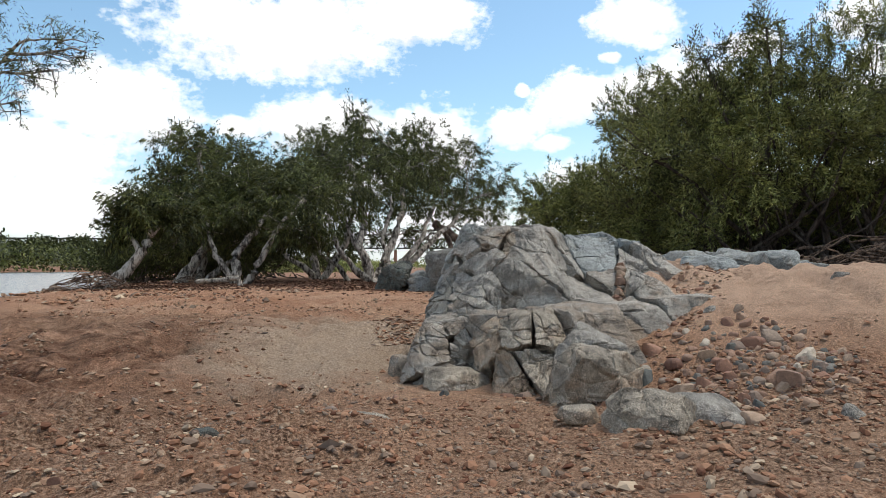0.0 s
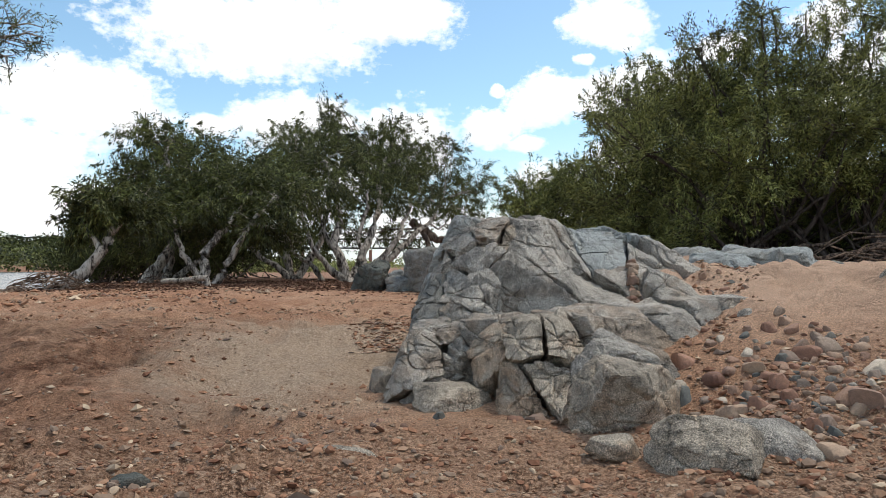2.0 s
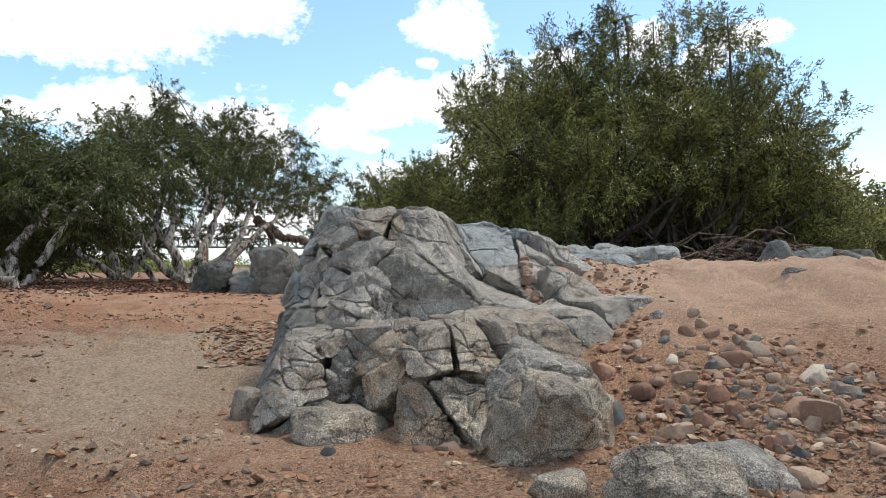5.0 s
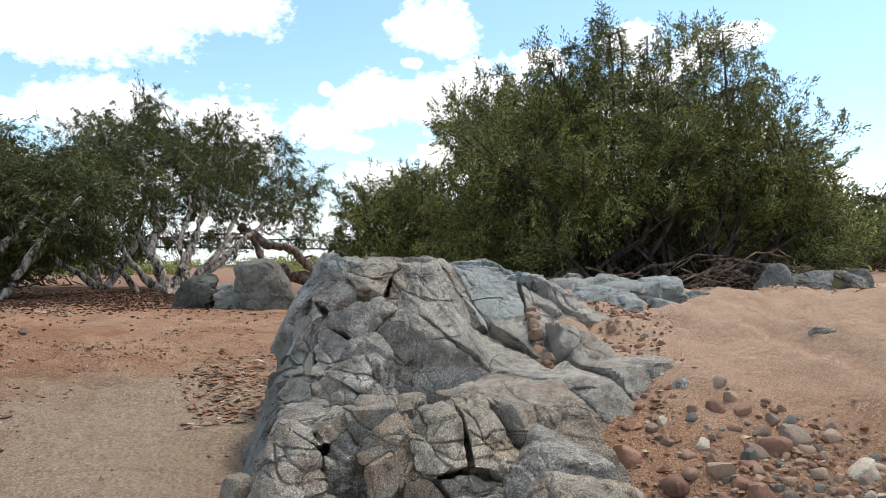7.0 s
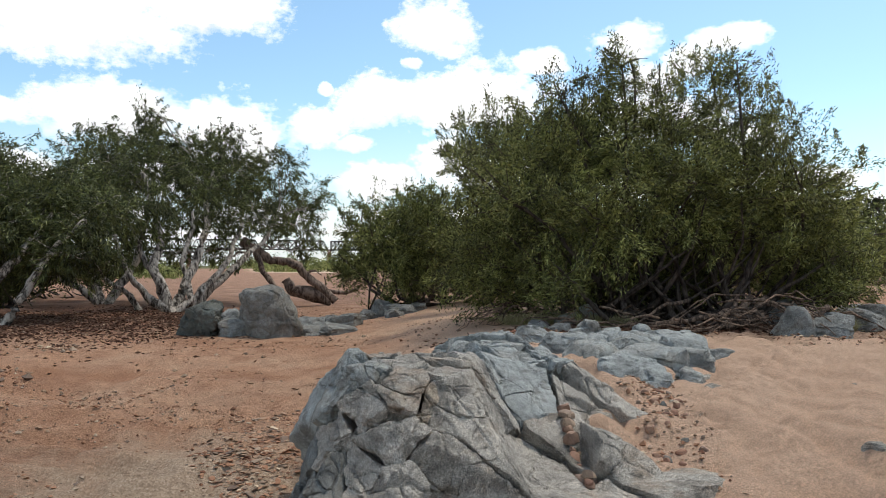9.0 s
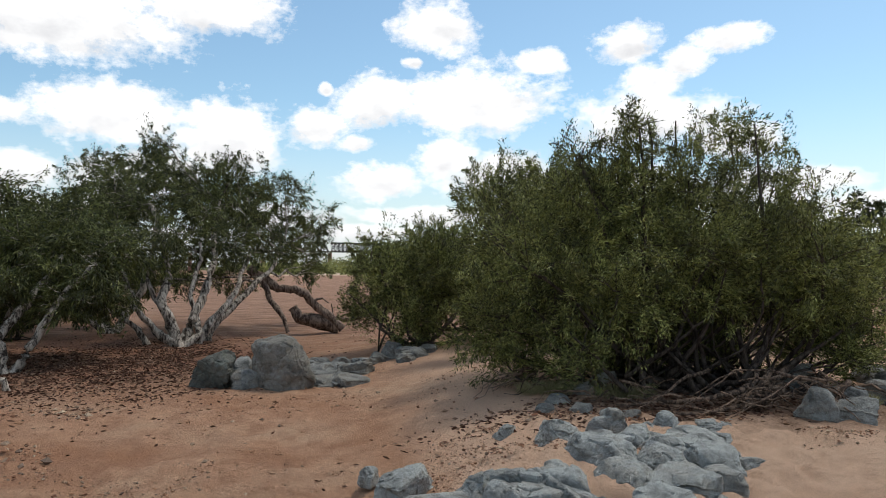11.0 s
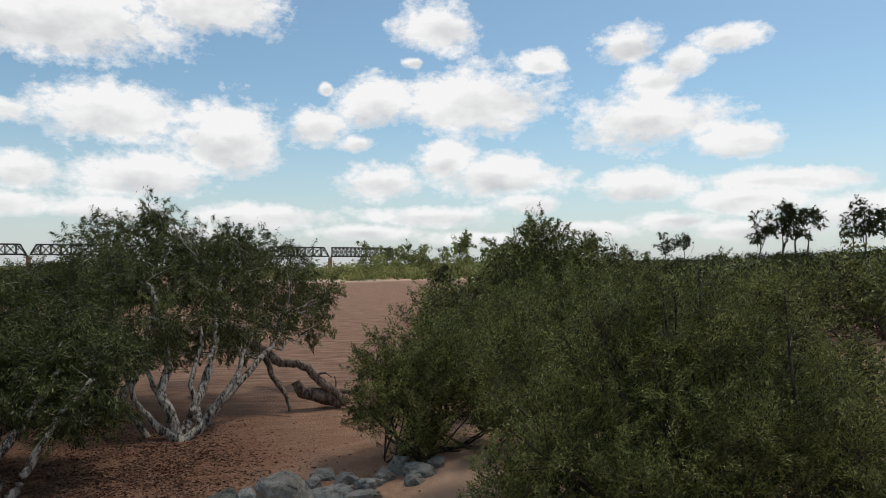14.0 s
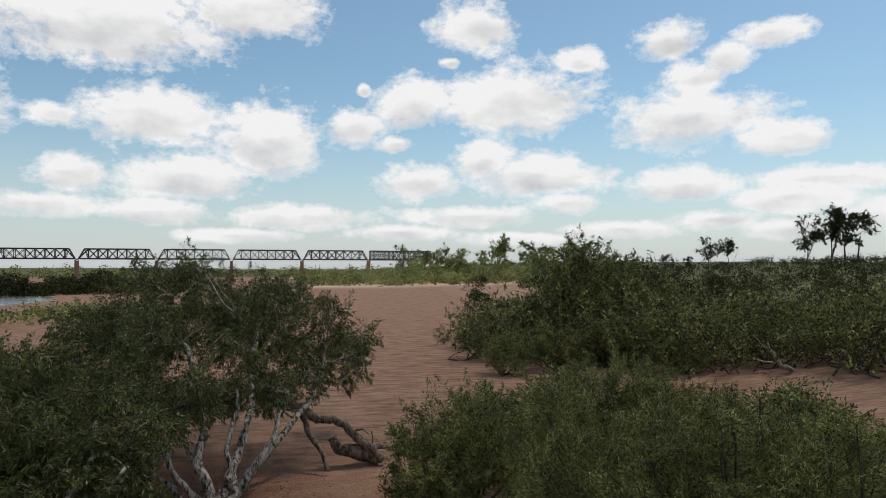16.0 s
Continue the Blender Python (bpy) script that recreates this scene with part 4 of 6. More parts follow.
rock("boulder", (0.42, 28.7, 1.05), (1.85, 1.8, 1.85), (4, -6, 24), 305, GREY, label="large rounded grey boulder with cracks on sand", category="boulder", n=40, edge=9, cracks=0.04, chops=6, rough=0.06, cut=(0.84, 0.98), facet=0.6, sharp=34)
rock("boulder", (-1.95, 29.3, 0.80), (1.4, 1.4, 1.4), (6, 8, -18), 302, DARK, label="dark split boulder beside a round one", category="boulder", n=34, cracks=0.08, rough=0.12, edge=14, chops=9, facet=1.0, sharp=34)
for k, (x, y, w, d, t) in enumerate([(-0.85, 28.9, 0.9, 0.8, 0.8), (-1.0, 30.2, 0.9, 0.8, 1.1), (1.9, 28.9, 1.2, 1.1, 0.4), (2.7, 28.4, 1.3, 1.0, 0.36), (2.9, 30.0, 1.1, 0.9, 0.6), (2.2, 31.4, 1.3, 1.1, 0.5), (3.6, 31.8, 0.9, 0.8, 0.5),
                                     (3.0, 33.2, 1.0, 0.8, 0.45), (4.4, 32.4, 0.8, 0.7, 0.5), (5.0, 32.8, 0.7, 0.7, 1.0), (5.8, 31.8, 1.1, 0.8, 0.5), (6.6, 32.6, 0.8, 0.7, 0.4), (2.2, 34.4, 1.0, 0.8, 0.4), (1.6, 33.2, 0.7, 0.6, 0.5), (5.3, 31.0, 0.7, 0.6, 0.4)]):
    w, d = 1.3 * w, 1.3 * d
    rock("low_rock", (x, y, gz(x, y) + 0.22 * t), (w, d, t), (4, 6 - 4 * (k % 4), 37 * k), 320 + k, GREY, label="smooth blue-grey rock in the sandy bed", group="rocks behind the boulder", n=16, rough=0.09, edge=12, cracks=0.04, facet=1.0, sharp=34)
for k, (x, y, w, d, t) in enumerate([(11.0, 15.9, 0.8, 0.9, 0.75), (11.6, 15.6, 0.85, 0.9, 0.7), (12.9, 17.0, 1.3, 1.0, 0.6), (14.3, 17.4, 1.3, 1.1, 0.65), (15.6, 18.2, 1.1, 1.0, 0.7), (13.6, 19.6, 1.2, 1.0, 0.8), (16.5, 19.8, 1.4, 1.0, 0.6), (8.2, 20.2, 0.7, 0.6, 0.7), (7.4, 19.8, 0.6, 0.5, 0.4), (6.3, 19.0, 0.7, 0.5, 0.3), (6.2, 17.6, 0.6, 0.5, 0.3), (5.6, 18.3, 0.5, 0.4, 0.25), (7.0, 17.0, 0.5, 0.5, 0.3)]):
    rock("boulder" if w > 0.8 else "low_rock", (x, y, gz(x, y) + 0.28 * t), (w, d, t), (4, 5 - 3 * (k % 3), 41 * k), 350 + k, GREY, label="rounded grey boulder at the thicket's edge", category="boulder", group="boulders by the thicket", n=20, edge=9, cracks=0.05, chops=8, rough=0.08, sharp=34, facet=0.8)

# river stones in the fan beside the outcrop
rng = np.random.default_rng(5)
TEMPLATES = [rock_mesh("stone", (1.0, s, h), 400 + k, STONE, n=5, chops=6, edge=2.2 * e, rough=0.10, cut=(0.5, 0.88), sharp=28) for k, (s, h, e) in enumerate([(0.8, 0.6, 3.5), (0.7, 0.5, 5), (0.85, 0.7, 7), (0.6, 0.45, 4), (0.75, 0.6, 9), (0.9, 0.55, 3)])]


def stone(x, y, size, sink=0.19):
    ob = new("stone", TEMPLATES[rng.integers(len(TEMPLATES))])
    s = size * rng.uniform(0.9, 1.1)
    ob.matrix_basis = pose(x, y, gz(x, y) + s * (0.25 - sink), rng.uniform(-12, 12), rng.uniform(-12, 12), rng.uniform(0, 360)) @ Matrix.Scale(s, 4)
    return tagged(ob, "water-worn brown and grey river stone on sand", "stone", "river stones")


placed = []
while len(placed) < 250:
    u, v = rng.uniform(0, 1), rng.normal(0, 1)
    x = 2.15 + 0.85 * u + 0.40 * v + 0.25 * u
    y = 5.75 + 1.7 * u * rng.uniform(0, 1) + 0.35 * v * 0.4 + rng.uniform(-0.3, 0.5)
    size = float(np.clip(rng.lognormal(-2.3, 0.5), 0.04, 0.30))
    if x < 1.95 - 0.1 * (y - 5.5) or x > 3.55 + 0.25 * (6.5 - y) or any(math.hypot(x - a, y - b) < 0.36 * (size + c) for a, b, c in placed):
        continue
    placed.append((x, y, size))
for k in range(80):
    t = rng.uniform(0, 1)
    placed.append((2.45 + 1.95 * t + rng.normal(0, 0.12), 7.6 + 3.6 * t + rng.normal(0, 0.2), float(rng.uniform(0.04, 0.12))))
for x, y, s in [(0.02, 6.85, 0.13), (0.78, 6.72, 0.17), (0.62, 6.75, 0.15), (0.40, 5.9, 0.08), (-0.25, 6.5, 0.11), (-0.45, 6.9, 0.12), (-0.60, 8.9, 0.13), (-2.15, 3.95, 0.13), (1.32, 5.5, 0.16), (-0.9, 5.75, 0.12), (2.15, 7.25, 0.24), (2.5, 6.75, 0.22), (2.75, 6.75, 0.17), (2.95, 6.8, 0.24), (2.9, 5.95, 0.34), (2.55, 5.8, 0.2), (2.1, 6.2, 0.2), (2.3, 6.2, 0.18), (2.8, 5.4, 0.16), (3.25, 6.1, 0.24)]:
    placed.append((x, y, s))
for x, y, s in placed:
    stone(x, y, s)
for k in range(34):
    t = k / 33
    x, y = 2.36 - 0.34 * t + rng.normal(0, 0.025), 9.60 - 1.15 * t
    ob = stone(x, y, float(rng.uniform(0.09, 0.18)))
    across = np.linspace(x - 0.22, x + 0.22, 23)
    floor = envelope(across, np.full(23, y))
    ob.location.x, ob.location.z = float(across[np.argmin(floor)]), float(floor.min()) + rng.uniform(0.06, 0.14)

# gravel
GOLD = (1 + 5**0.5) / 2
ICO_V = np.array([(-1, GOLD, 0), (1, GOLD, 0), (-1, -GOLD, 0), (1, -GOLD, 0), (0, -1, GOLD), (0, 1, GOLD), (0, -1, -GOLD), (0, 1, -GOLD), (GOLD, 0, -1), (GOLD, 0, 1), (-GOLD, 0, -1), (-GOLD, 0, 1)]) / math.hypot(1, GOLD)
ICO_F = np.array([(0, 11, 5), (0, 5, 1), (0, 1, 7), (0, 7, 10), (0, 10, 11), (1, 5, 9), (5, 11, 4), (11, 10, 2), (10, 7, 6), (7, 1, 8), (3, 9, 4), (3, 4, 2), (3, 2, 6), (3, 6, 8), (3, 8, 9), (4, 9, 5), (2, 4, 11), (6, 2, 10), (8, 6, 7), (9, 8, 1)])


OCT_V = np.array([(1, 0, 0), (0, 1, 0), (-1, 0, 0), (0, -1, 0), (0.1, 0, 1), (0, 0.1, -1)])
OCT_F = np.array([(0, 1, 4), (1, 2, 4), (2, 3, 4), (3, 0, 4), (1, 0, 5), (2, 1, 5), (3, 2, 5), (0, 3, 5)])


def gravel(name, n, area, sizes, label, seed, keep, shape=(OCT_V, OCT_F), tall=1.0):
    g = np.random.default_rng(seed)
    x, y = g.uniform(area[0], area[1], 4 * n), g.uniform(area[2], area[3], 4 * n)
    ok = keep(x, y) > g.uniform(0, 1, 4 * n)
    x, y = x[ok][:n], y[ok][:n]
    n = len(x)
    d, f = shape
    s = np.clip(g.lognormal(math.log(sizes[0]), sizes[1], n), 0.4 * sizes[0], 3.2 * sizes[0])
    dims = np.stack([s, s * g.uniform(0.55, 0.95, n), tall * s * g.uniform(0.3, 0.65, n)], 1) / 2
    v = d[None] * dims[:, None] * (1 + 0.2 * g.normal(0, 1, (n, len(d), 1)).clip(-1.5, 1.5))
    a, b = g.uniform(0, 6.283, n), g.normal(0, 0.3, n)
    ca, sa, cb, sb = np.cos(a), np.sin(a), np.cos(b), np.sin(b)
    v = np.stack([v[..., 0] * cb[:, None] - v[..., 2] * sb[:, None], v[..., 1], v[..., 0] * sb[:, None] + v[..., 2] * cb[:, None]], -1)
    v = np.stack([v[..., 0] * ca[:, None] - v[..., 1] * sa[:, None], v[..., 0] * sa[:, None] + v[..., 1] * ca[:, None], v[..., 2]], -1)
    v = v + np.stack([x, y, ground_z(x, y) + 0.1 * s], 1)[:, None]
    fs = (f[None] + (np.arange(n) * len(d))[:, None, None]).reshape(-1, 3)
    return tagged(new(name, build(name, v.reshape(-1, 3), fs, PEBBLE, False)), label, "gravel", kind="stuff")


def foreground(x, y):
    q = flat(x, y)
    return np.clip(0.9 * step(7.2, 5.2, y - 0.15 * x) + 0.35 * vnoise(q * 0.9, 77), 0.04, 1) * step(5.5, 3.5, np.abs(x)) * step(7.4, 6.2, 0.7 * x + 0.7 * y)


gravel("gravel", 9000, (-4.5, 4.5, 2.6, 7.6), (0.028, 0.6), "mixed brown and grey river gravel", 11, foreground, (ICO_V, ICO_F))
gravel("gravel", 11000, (-4.5, 4.5, 2.6, 8.0), (0.015, 0.45), "fine reddish grit between river gravel", 16, foreground)
gravel("gravel", 420, (-4.0, 3.0, 2.5, 4.9), (0.075, 0.4), "flat worn river cobbles in gravel", 17, lambda x, y: step(5.2, 4.0, y) * (0.4 + vnoise(flat(x, y) * 1.2, 90)), (ICO_V, ICO_F))
gravel("gravel", 4200, (1.5, 6.6, 5.0, 14.5), (0.032, 0.6), "broken reddish gravel along the outcrop", 12,
       lambda x, y: step(0.55, 0.1, np.abs(x - (2.45 + 0.52 * (y - 7.5)))) * step(6.6, 7.6, y) + 0.9 * step(7.4, 6.2, y) * step(1.8, 2.1, x) * step(4.4, 3.2, x))
gravel("gravel", 4500, (1.0, 13.5, 13.5, 17.6), (0.036, 0.5), "reddish gravel between the blue rocks", 18, lambda x, y: np.clip(1.7 * vnoise(flat(x, y) * 0.9, 88) - 0.15 + 0.5 * step(7, 10, x), 0, 1))
gravel("gravel", 2500, (-4.5, 1.0, 7, 18), (0.03, 0.5), "loose reddish gravel on sand", 13, lambda x, y: np.clip(0.9 * vnoise(flat(x, y) * 0.8, 80), 0.03, 1) * (1 - bump(x, y, -1.4, 10.0, 1.8, 2.8)))
gravel("mud_flakes", 1300, (-1.3, 0.4, 10.4, 15.5), (0.055, 0.45), "curled flakes of dried reddish mud", 22, lambda x, y: bump(x, y, -0.55 + 0.1 * (y - 12), 12.4, 0.55, 2.0) * np.clip(0.8 + vnoise(flat(x, y) * 1.6, 93), 0, 1), (ICO_V, ICO_F), 0.4)
gravel("gravel", 3000, (-11, 9, 14, 46), (0.06, 0.5), "scattered reddish gravel on the river bed", 14, lambda x, y: np.clip(1.1 * vnoise(flat(x, y) * 0.5, 84) - 0.1 + 0.9 * bump(x, y, -3.2, 33, 3.5, 7), 0.02, 1))
gravel("gravel", 900, (-15, -5, 19, 27), (0.11, 0.5), "grey river rubble on the bank", 19, lambda x, y: np.clip(0.5 + vnoise(flat(x, y) * 0.6, 92) - 0.1 * np.abs(y + 0.4 * (x + 10) - 22.5), 0, 1))
gravel("clods", 6500, (-9, 0.5, 6.0, 20), (0.034, 0.65), "crumbled reddish soil clods", 15, lambda x, y: np.clip(0.35 * step(1, -3, x) + 1.2 * vnoise(np.stack([0.55 * x + 0.9 * y, 0.25 * y - 0.5 * x, 0 * x], 1) * 0.9, 86), 0.0, 1) * (1 - bump(x, y, -1.4, 10.0, 1.8, 2.8)))


# ---- trees ----
def make_tree(name, label, base, stems, blobs, clumps, per, leaf, spread, droop, bark, leafmat, seed, category="tree", group="", twig=0.012, limb=0.07, thin=4):
    """A tree from crooked stems, limbs that reach into the crown's masses, twigs, and leaves in clumps.
    stems: (places, radius below, radius above); blobs: middle and radii of a mass of foliage; all from the base."""
    g = np.random.default_rng(seed)
    root = thing(name, base, label, category, group)
    wood = Soup()
    joints = []
    for k, (pts, r0, r1) in enumerate(stems):
        line = []
        pts = np.asarray(pts, float)
        for a, b in zip(pts[:-1], pts[1:]):
            line.append(crooked(a, b, 7, 0.035 if bark is not PAPERBARK else 0.075, g)[:-1])
        line = np.concatenate(line + [pts[-1:]])
        one = Soup()
        one.tube(line, r0, r1, 10 if r0 > 0.12 else 6, 0.28, seed + k)
        part("trunk", one.mesh("trunk", bark), root)
        joints.append(line[len(line) // 3:])
    joints = np.concatenate(joints)
    centres, outward = [], []
    volumes = np.array([b[3] * b[4] * b[5] for b in blobs]) ** 0.75
    counts = np.maximum((clumps * volumes / volumes.sum()).astype(int), 3)
    for (cx, cy, cz, rx, ry, rz), count in zip(blobs, counts):
        c, r = np.array([cx, cy, cz]), np.array([rx, ry, rz])
        low = joints[joints[:, 2] < cz + 0.2 * rz]
        low = low if len(low) else joints
        start = low[np.argmin(((low - c) ** 2).sum(1) + 0.3 * np.abs(low[:, 2] - (cz - rz)))]
        line = crooked(start, c + g.normal(0, 0.15, 3) * r, 7, 0.07, g, -0.03)
        one = Soup()
        one.tube(line, limb, limb * 0.45, 6, 0.2, seed)
        part("limb", one.mesh("limb", bark), root)
        mine = [line[3:]]
        for _ in range(5):
            d = g.normal(0, 1, 3)
            d /= np.linalg.norm(d)
            s = line[g.integers(2, 7)]
            sub = crooked(s, c + d * r * 0.75, 6, 0.09, g)
            wood.tube(sub, limb * 0.45, limb * 0.15, 4, 0.1, seed)
            mine.append(sub[1:])
        mine = np.concatenate(mine)
        d = g.normal(0, 1, (count, 3))
        d /= np.linalg.norm(d, axis=1)[:, None]
        lump = 0.84 + 0.42 * vnoise(d * 1.9 + seed + cx, seed)
        q = c + d * r * (g.uniform(0.05, 1, (count, 1)) ** 0.42) * lump[:, None]
        centres.append(q)
        outward.append(d)
        for p in q[:: thin]:
            s = mine[np.argmin(((mine - p) ** 2).sum(1))]
            wood.tube(crooked(s, p, 3, 0.08, g), twig, twig * 0.4, 3)
    centres, outward = np.concatenate(centres), np.concatenate(outward)
    n = len(centres) * per
    size = g.uniform(0.5, 1.5, len(centres))
    axis = 0.75 * outward + g.normal(0, 0.5, (len(centres), 3))
    axis[:, 2] += 0.45 - 1.5 * max(droop, 0)
    axis /= np.linalg.norm(axis, axis=1)[:, None]
    which = np.repeat(np.arange(len(centres)), per)
    along = g.uniform(-1, 1, (n, 1))
    # each spray is narrow at its tip
    slim = 0.26 * (1.15 - 0.75 * along)
    p = centres[which] + axis[which] * along * 1.5 * spread * size[which][:, None] + g.normal(0, 1, (n, 3)) * slim * (spread * size[which])[:, None]
    way = axis[which] * 0.9 + g.normal(0, 0.5, (n, 3))
    way[:, 2] -= droop
    p[:, 2] = np.maximum(p[:, 2], 0.15)
    v, f = leaves(p, way, leaf[0], leaf[1], g)
    tagged(part("twig_mass", wood.mesh("twig_mass", bark), root), kind="stuff")
    part("crown", build("crown", v, f, leafmat, False), root)
    return root


def paperbark(base, stems, blobs, clumps, seed, per=62, label="weeping paperbark with pale peeling twisted trunks", leaf=(0.235, 0.05), **how):
    base = (base[0], base[1], gz(base[0], base[1]) - 0.1)
    local = [(tuple(np.array(p) - np.array([base[0], base[1], base[2]]) for p in pts), a, b) for pts, a, b in stems]
    blobs = [(b[0] - base[0], b[1] - base[1], b[2] - base[2], *b[3:]) for b in blobs]
    return make_tree("paperbark_tree", label, base, local, blobs, clumps, per, leaf, 0.36, 0.30, PAPERBARK, LEAF_DARK, seed, "tree", "paperbark grove", **how)


# the big one with several white trunks
paperbark((-4.1, 42.0), [([(-4.1, 42, 0.2), (-4.7, 42.4, 2.0), (-4.9, 44, 4.6), (-6.0, 46.5, 8)], 0.31, 0.14), ([(-4.0, 42, 0.2), (-3.5, 42.8, 1.6), (-2.7, 44, 4.2), (-2.4, 49, 8.4)], 0.33, 0.13),
                         ([(-4.0, 42, 0.3), (-5.3, 42.2, 1.2), (-6.3, 42.4, 2.6), (-7.0, 43, 5)], 0.24, 0.08), ([(-3.0, 45, 0.3), (-2.2, 45.6, 1.6), (-0.2, 47.4, 3.6), (1.6, 51, 6.0)], 0.28, 0.11), ([(-3.3, 43.4, 0.3), (-2.6, 44, 1.6), (-1.4, 45, 3.0), (-0.6, 47, 5.4)], 0.25, 0.10), ([(-4.2, 42, 0.2), (-4.4, 42.6, 1.3), (-5.6, 43.4, 3.2), (-6.8, 45, 5.4)], 0.20, 0.08), ([(-3.9, 42, 0.2), (-3.1, 42.4, 1.0), (-3.7, 43.4, 2.9), (-3.3, 45, 5.8)], 0.22, 0.09), ([(-5.6, 43.0, 0.2), (-6.2, 43.2, 1.2), (-7.6, 43.6, 2.2), (-8.6, 44.4, 3.6)], 0.18, 0.07)],
          [(-6.8, 49, 9.0, 3.2, 4.5, 2.6), (-6.8, 56, 11.8, 2.1, 3.0, 2.4), (-2.6, 50, 8.6, 3.4, 4.5, 2.4), (-4.2, 58, 10.6, 3.0, 3, 2.3), (1.2, 54, 7.6, 3.0, 4, 2.4), (-1.0, 62, 10.4, 3.0, 3.5, 2.2), (3.6, 58, 6.0, 2.4, 3, 2.4), (-5.6, 44, 6.2, 3.0, 2.6, 1.8), (-1.6, 45.5, 6.0, 2.6, 2.6, 1.7), (4.4, 59, 4.2, 1.7, 2, 1.4), (-8.6, 46, 6.6, 2.4, 3, 2.0), (-6.0, 44, 4.6, 2.2, 2.0, 1.2), (-3.6, 47, 5.4, 3.4, 3.0, 1.6), (0.6, 50, 5.6, 2.2, 2.6, 1.5), (-8.0, 51, 8.4, 3.0, 3.4, 2.0), (-3.4, 54, 8.4, 3.6, 3.4, 2.4), (-6.0, 53, 3.7, 3.4, 2.4, 1.5), (-1.6, 55, 3.6, 3.0, 2.4, 1.4), (-9.0, 56, 3.8, 3.4, 2.6, 1.9), (-6.0, 50, 12.2, 1.3, 1.2, 1.6), (1.6, 52, 9.6, 2.4, 2.4, 1.6), (4.2, 52, 7.4, 1.8, 2.0, 1.5), (-1.4, 50, 10.6, 2.4, 2.2, 1.5), (-3.4, 46.5, 7.6, 2.6, 2.2, 1.6), (-0.6, 50, 7.4, 2.4, 2.4, 1.6), (-4.6, 50, 9.8, 2.6, 2.4, 1.8)], 2050, 1)
paperbark((-8.6, 50.4), [([(-8.6, 50.4, 0.2), (-9.4, 51, 2.4), (-10.2, 52.5, 5), (-10.6, 55, 8)], 0.32, 0.1), ([(-8.5, 50.4, 0.2), (-7.4, 51, 2.2), (-6.8, 53, 5), (-6.6, 56, 9)], 0.29, 0.1), ([(-8.7, 50.4, 0.2), (-10.4, 50.6, 1.6), (-12.2, 51, 3), (-13, 52, 5)], 0.24, 0.08)],
          [(-10.4, 56, 10.0, 3.4, 4, 2.4), (-9.8, 60, 11.6, 2.4, 3, 1.8), (-13.2, 55, 7.6, 3.0, 3.5, 2.2), (-10.2, 51, 6.8, 2.6, 2.4, 1.6), (-14.5, 60, 8.0, 3.0, 4, 2.2), (-12.6, 50.5, 5.2, 2.0, 2, 1.4), (-10.6, 54, 7.6, 3.4, 3, 2.0), (-15.5, 52, 5.2, 2.4, 2.4, 2.0)], 750, 2)
# grove on the left
paperbark((-9.6, 33.4), [([(-9.6, 33.4, 0.3), (-9.9, 33.8, 1.8), (-9.0, 34.8, 3.4), (-8.2, 36, 5)], 0.24, 0.1), ([(-9.5, 33.5, 0.3), (-8.7, 33.8, 1.6), (-7.9, 34.2, 3.2), (-6.8, 34.8, 4.6)], 0.2, 0.08), ([(-9.7, 33.4, 0.3), (-10.8, 33.6, 1.8), (-11.4, 34.4, 3.6)], 0.18, 0.08)],
          [(-8.6, 36, 5.0, 2.3, 2.4, 1.5), (-7.0, 36, 4.3, 1.9, 2.0, 1.5), (-10.8, 37, 5.6, 2.2, 2.4, 1.6), (-9.2, 40, 6.4, 2.6, 2.6, 1.4), (-6.6, 39, 5.2, 2.0, 2.2, 1.3), (-11.6, 34.5, 3.4, 1.5, 1.6, 1.3), (-9.6, 34.6, 3.6, 1.8, 1.6, 1.2), (-7.6, 34.4, 3.2, 1.5, 1.5, 1.2), (-9.4, 37.6, 4.6, 2.4, 2, 1.5), (-12.6, 35.6, 4.4, 1.8, 1.8, 1.6), (-8.8, 39, 3.0, 2.4, 1.6, 1.2), (-6.6, 36.4, 3.0, 1.3, 1.4, 1.2)], 850, 3)
paperbark((-13.6, 36.4), [([(-13.6, 36.4, 0.3), (-13.0, 36.6, 1.2), (-12.2, 37, 2.6), (-11.4, 38, 5)], 0.36, 0.14), ([(-12.9, 37.4, 0.3), (-12.6, 37.6, 2.4), (-12.9, 38, 5.2), (-13.2, 39, 8)], 0.24, 0.1), ([(-12.6, 37.4, 0.3), (-11.6, 37.4, 1.3), (-10.8, 37.6, 1.8), (-10.4, 37.9, 3.4)], 0.18, 0.08)],
          [(-12.6, 38, 4.6, 2.4, 2.2, 1.9), (-14.4, 40, 8.2, 2.8, 2.6, 1.7), (-12.4, 41, 7.8, 2.4, 2.6, 1.6), (-14.8, 37.5, 4.6, 1.9, 2.0, 1.7), (-11.2, 39, 5.6, 1.8, 2, 1.5), (-16.2, 41, 6.2, 1.6, 2, 1.4), (-13.6, 38.4, 6.2, 2.6, 2.2, 1.7), (-12.2, 37, 3.4, 1.8, 1.6, 1.1), (-15.6, 38.6, 3.6, 1.6, 1.6, 1.3), (-14.6, 41, 3.0, 2.4, 1.6, 1.8), (-11.8, 41, 3.0, 2.2, 1.6, 1.7), (-17.4, 42, 3.0, 2.0, 1.6, 1.8)], 900, 4)
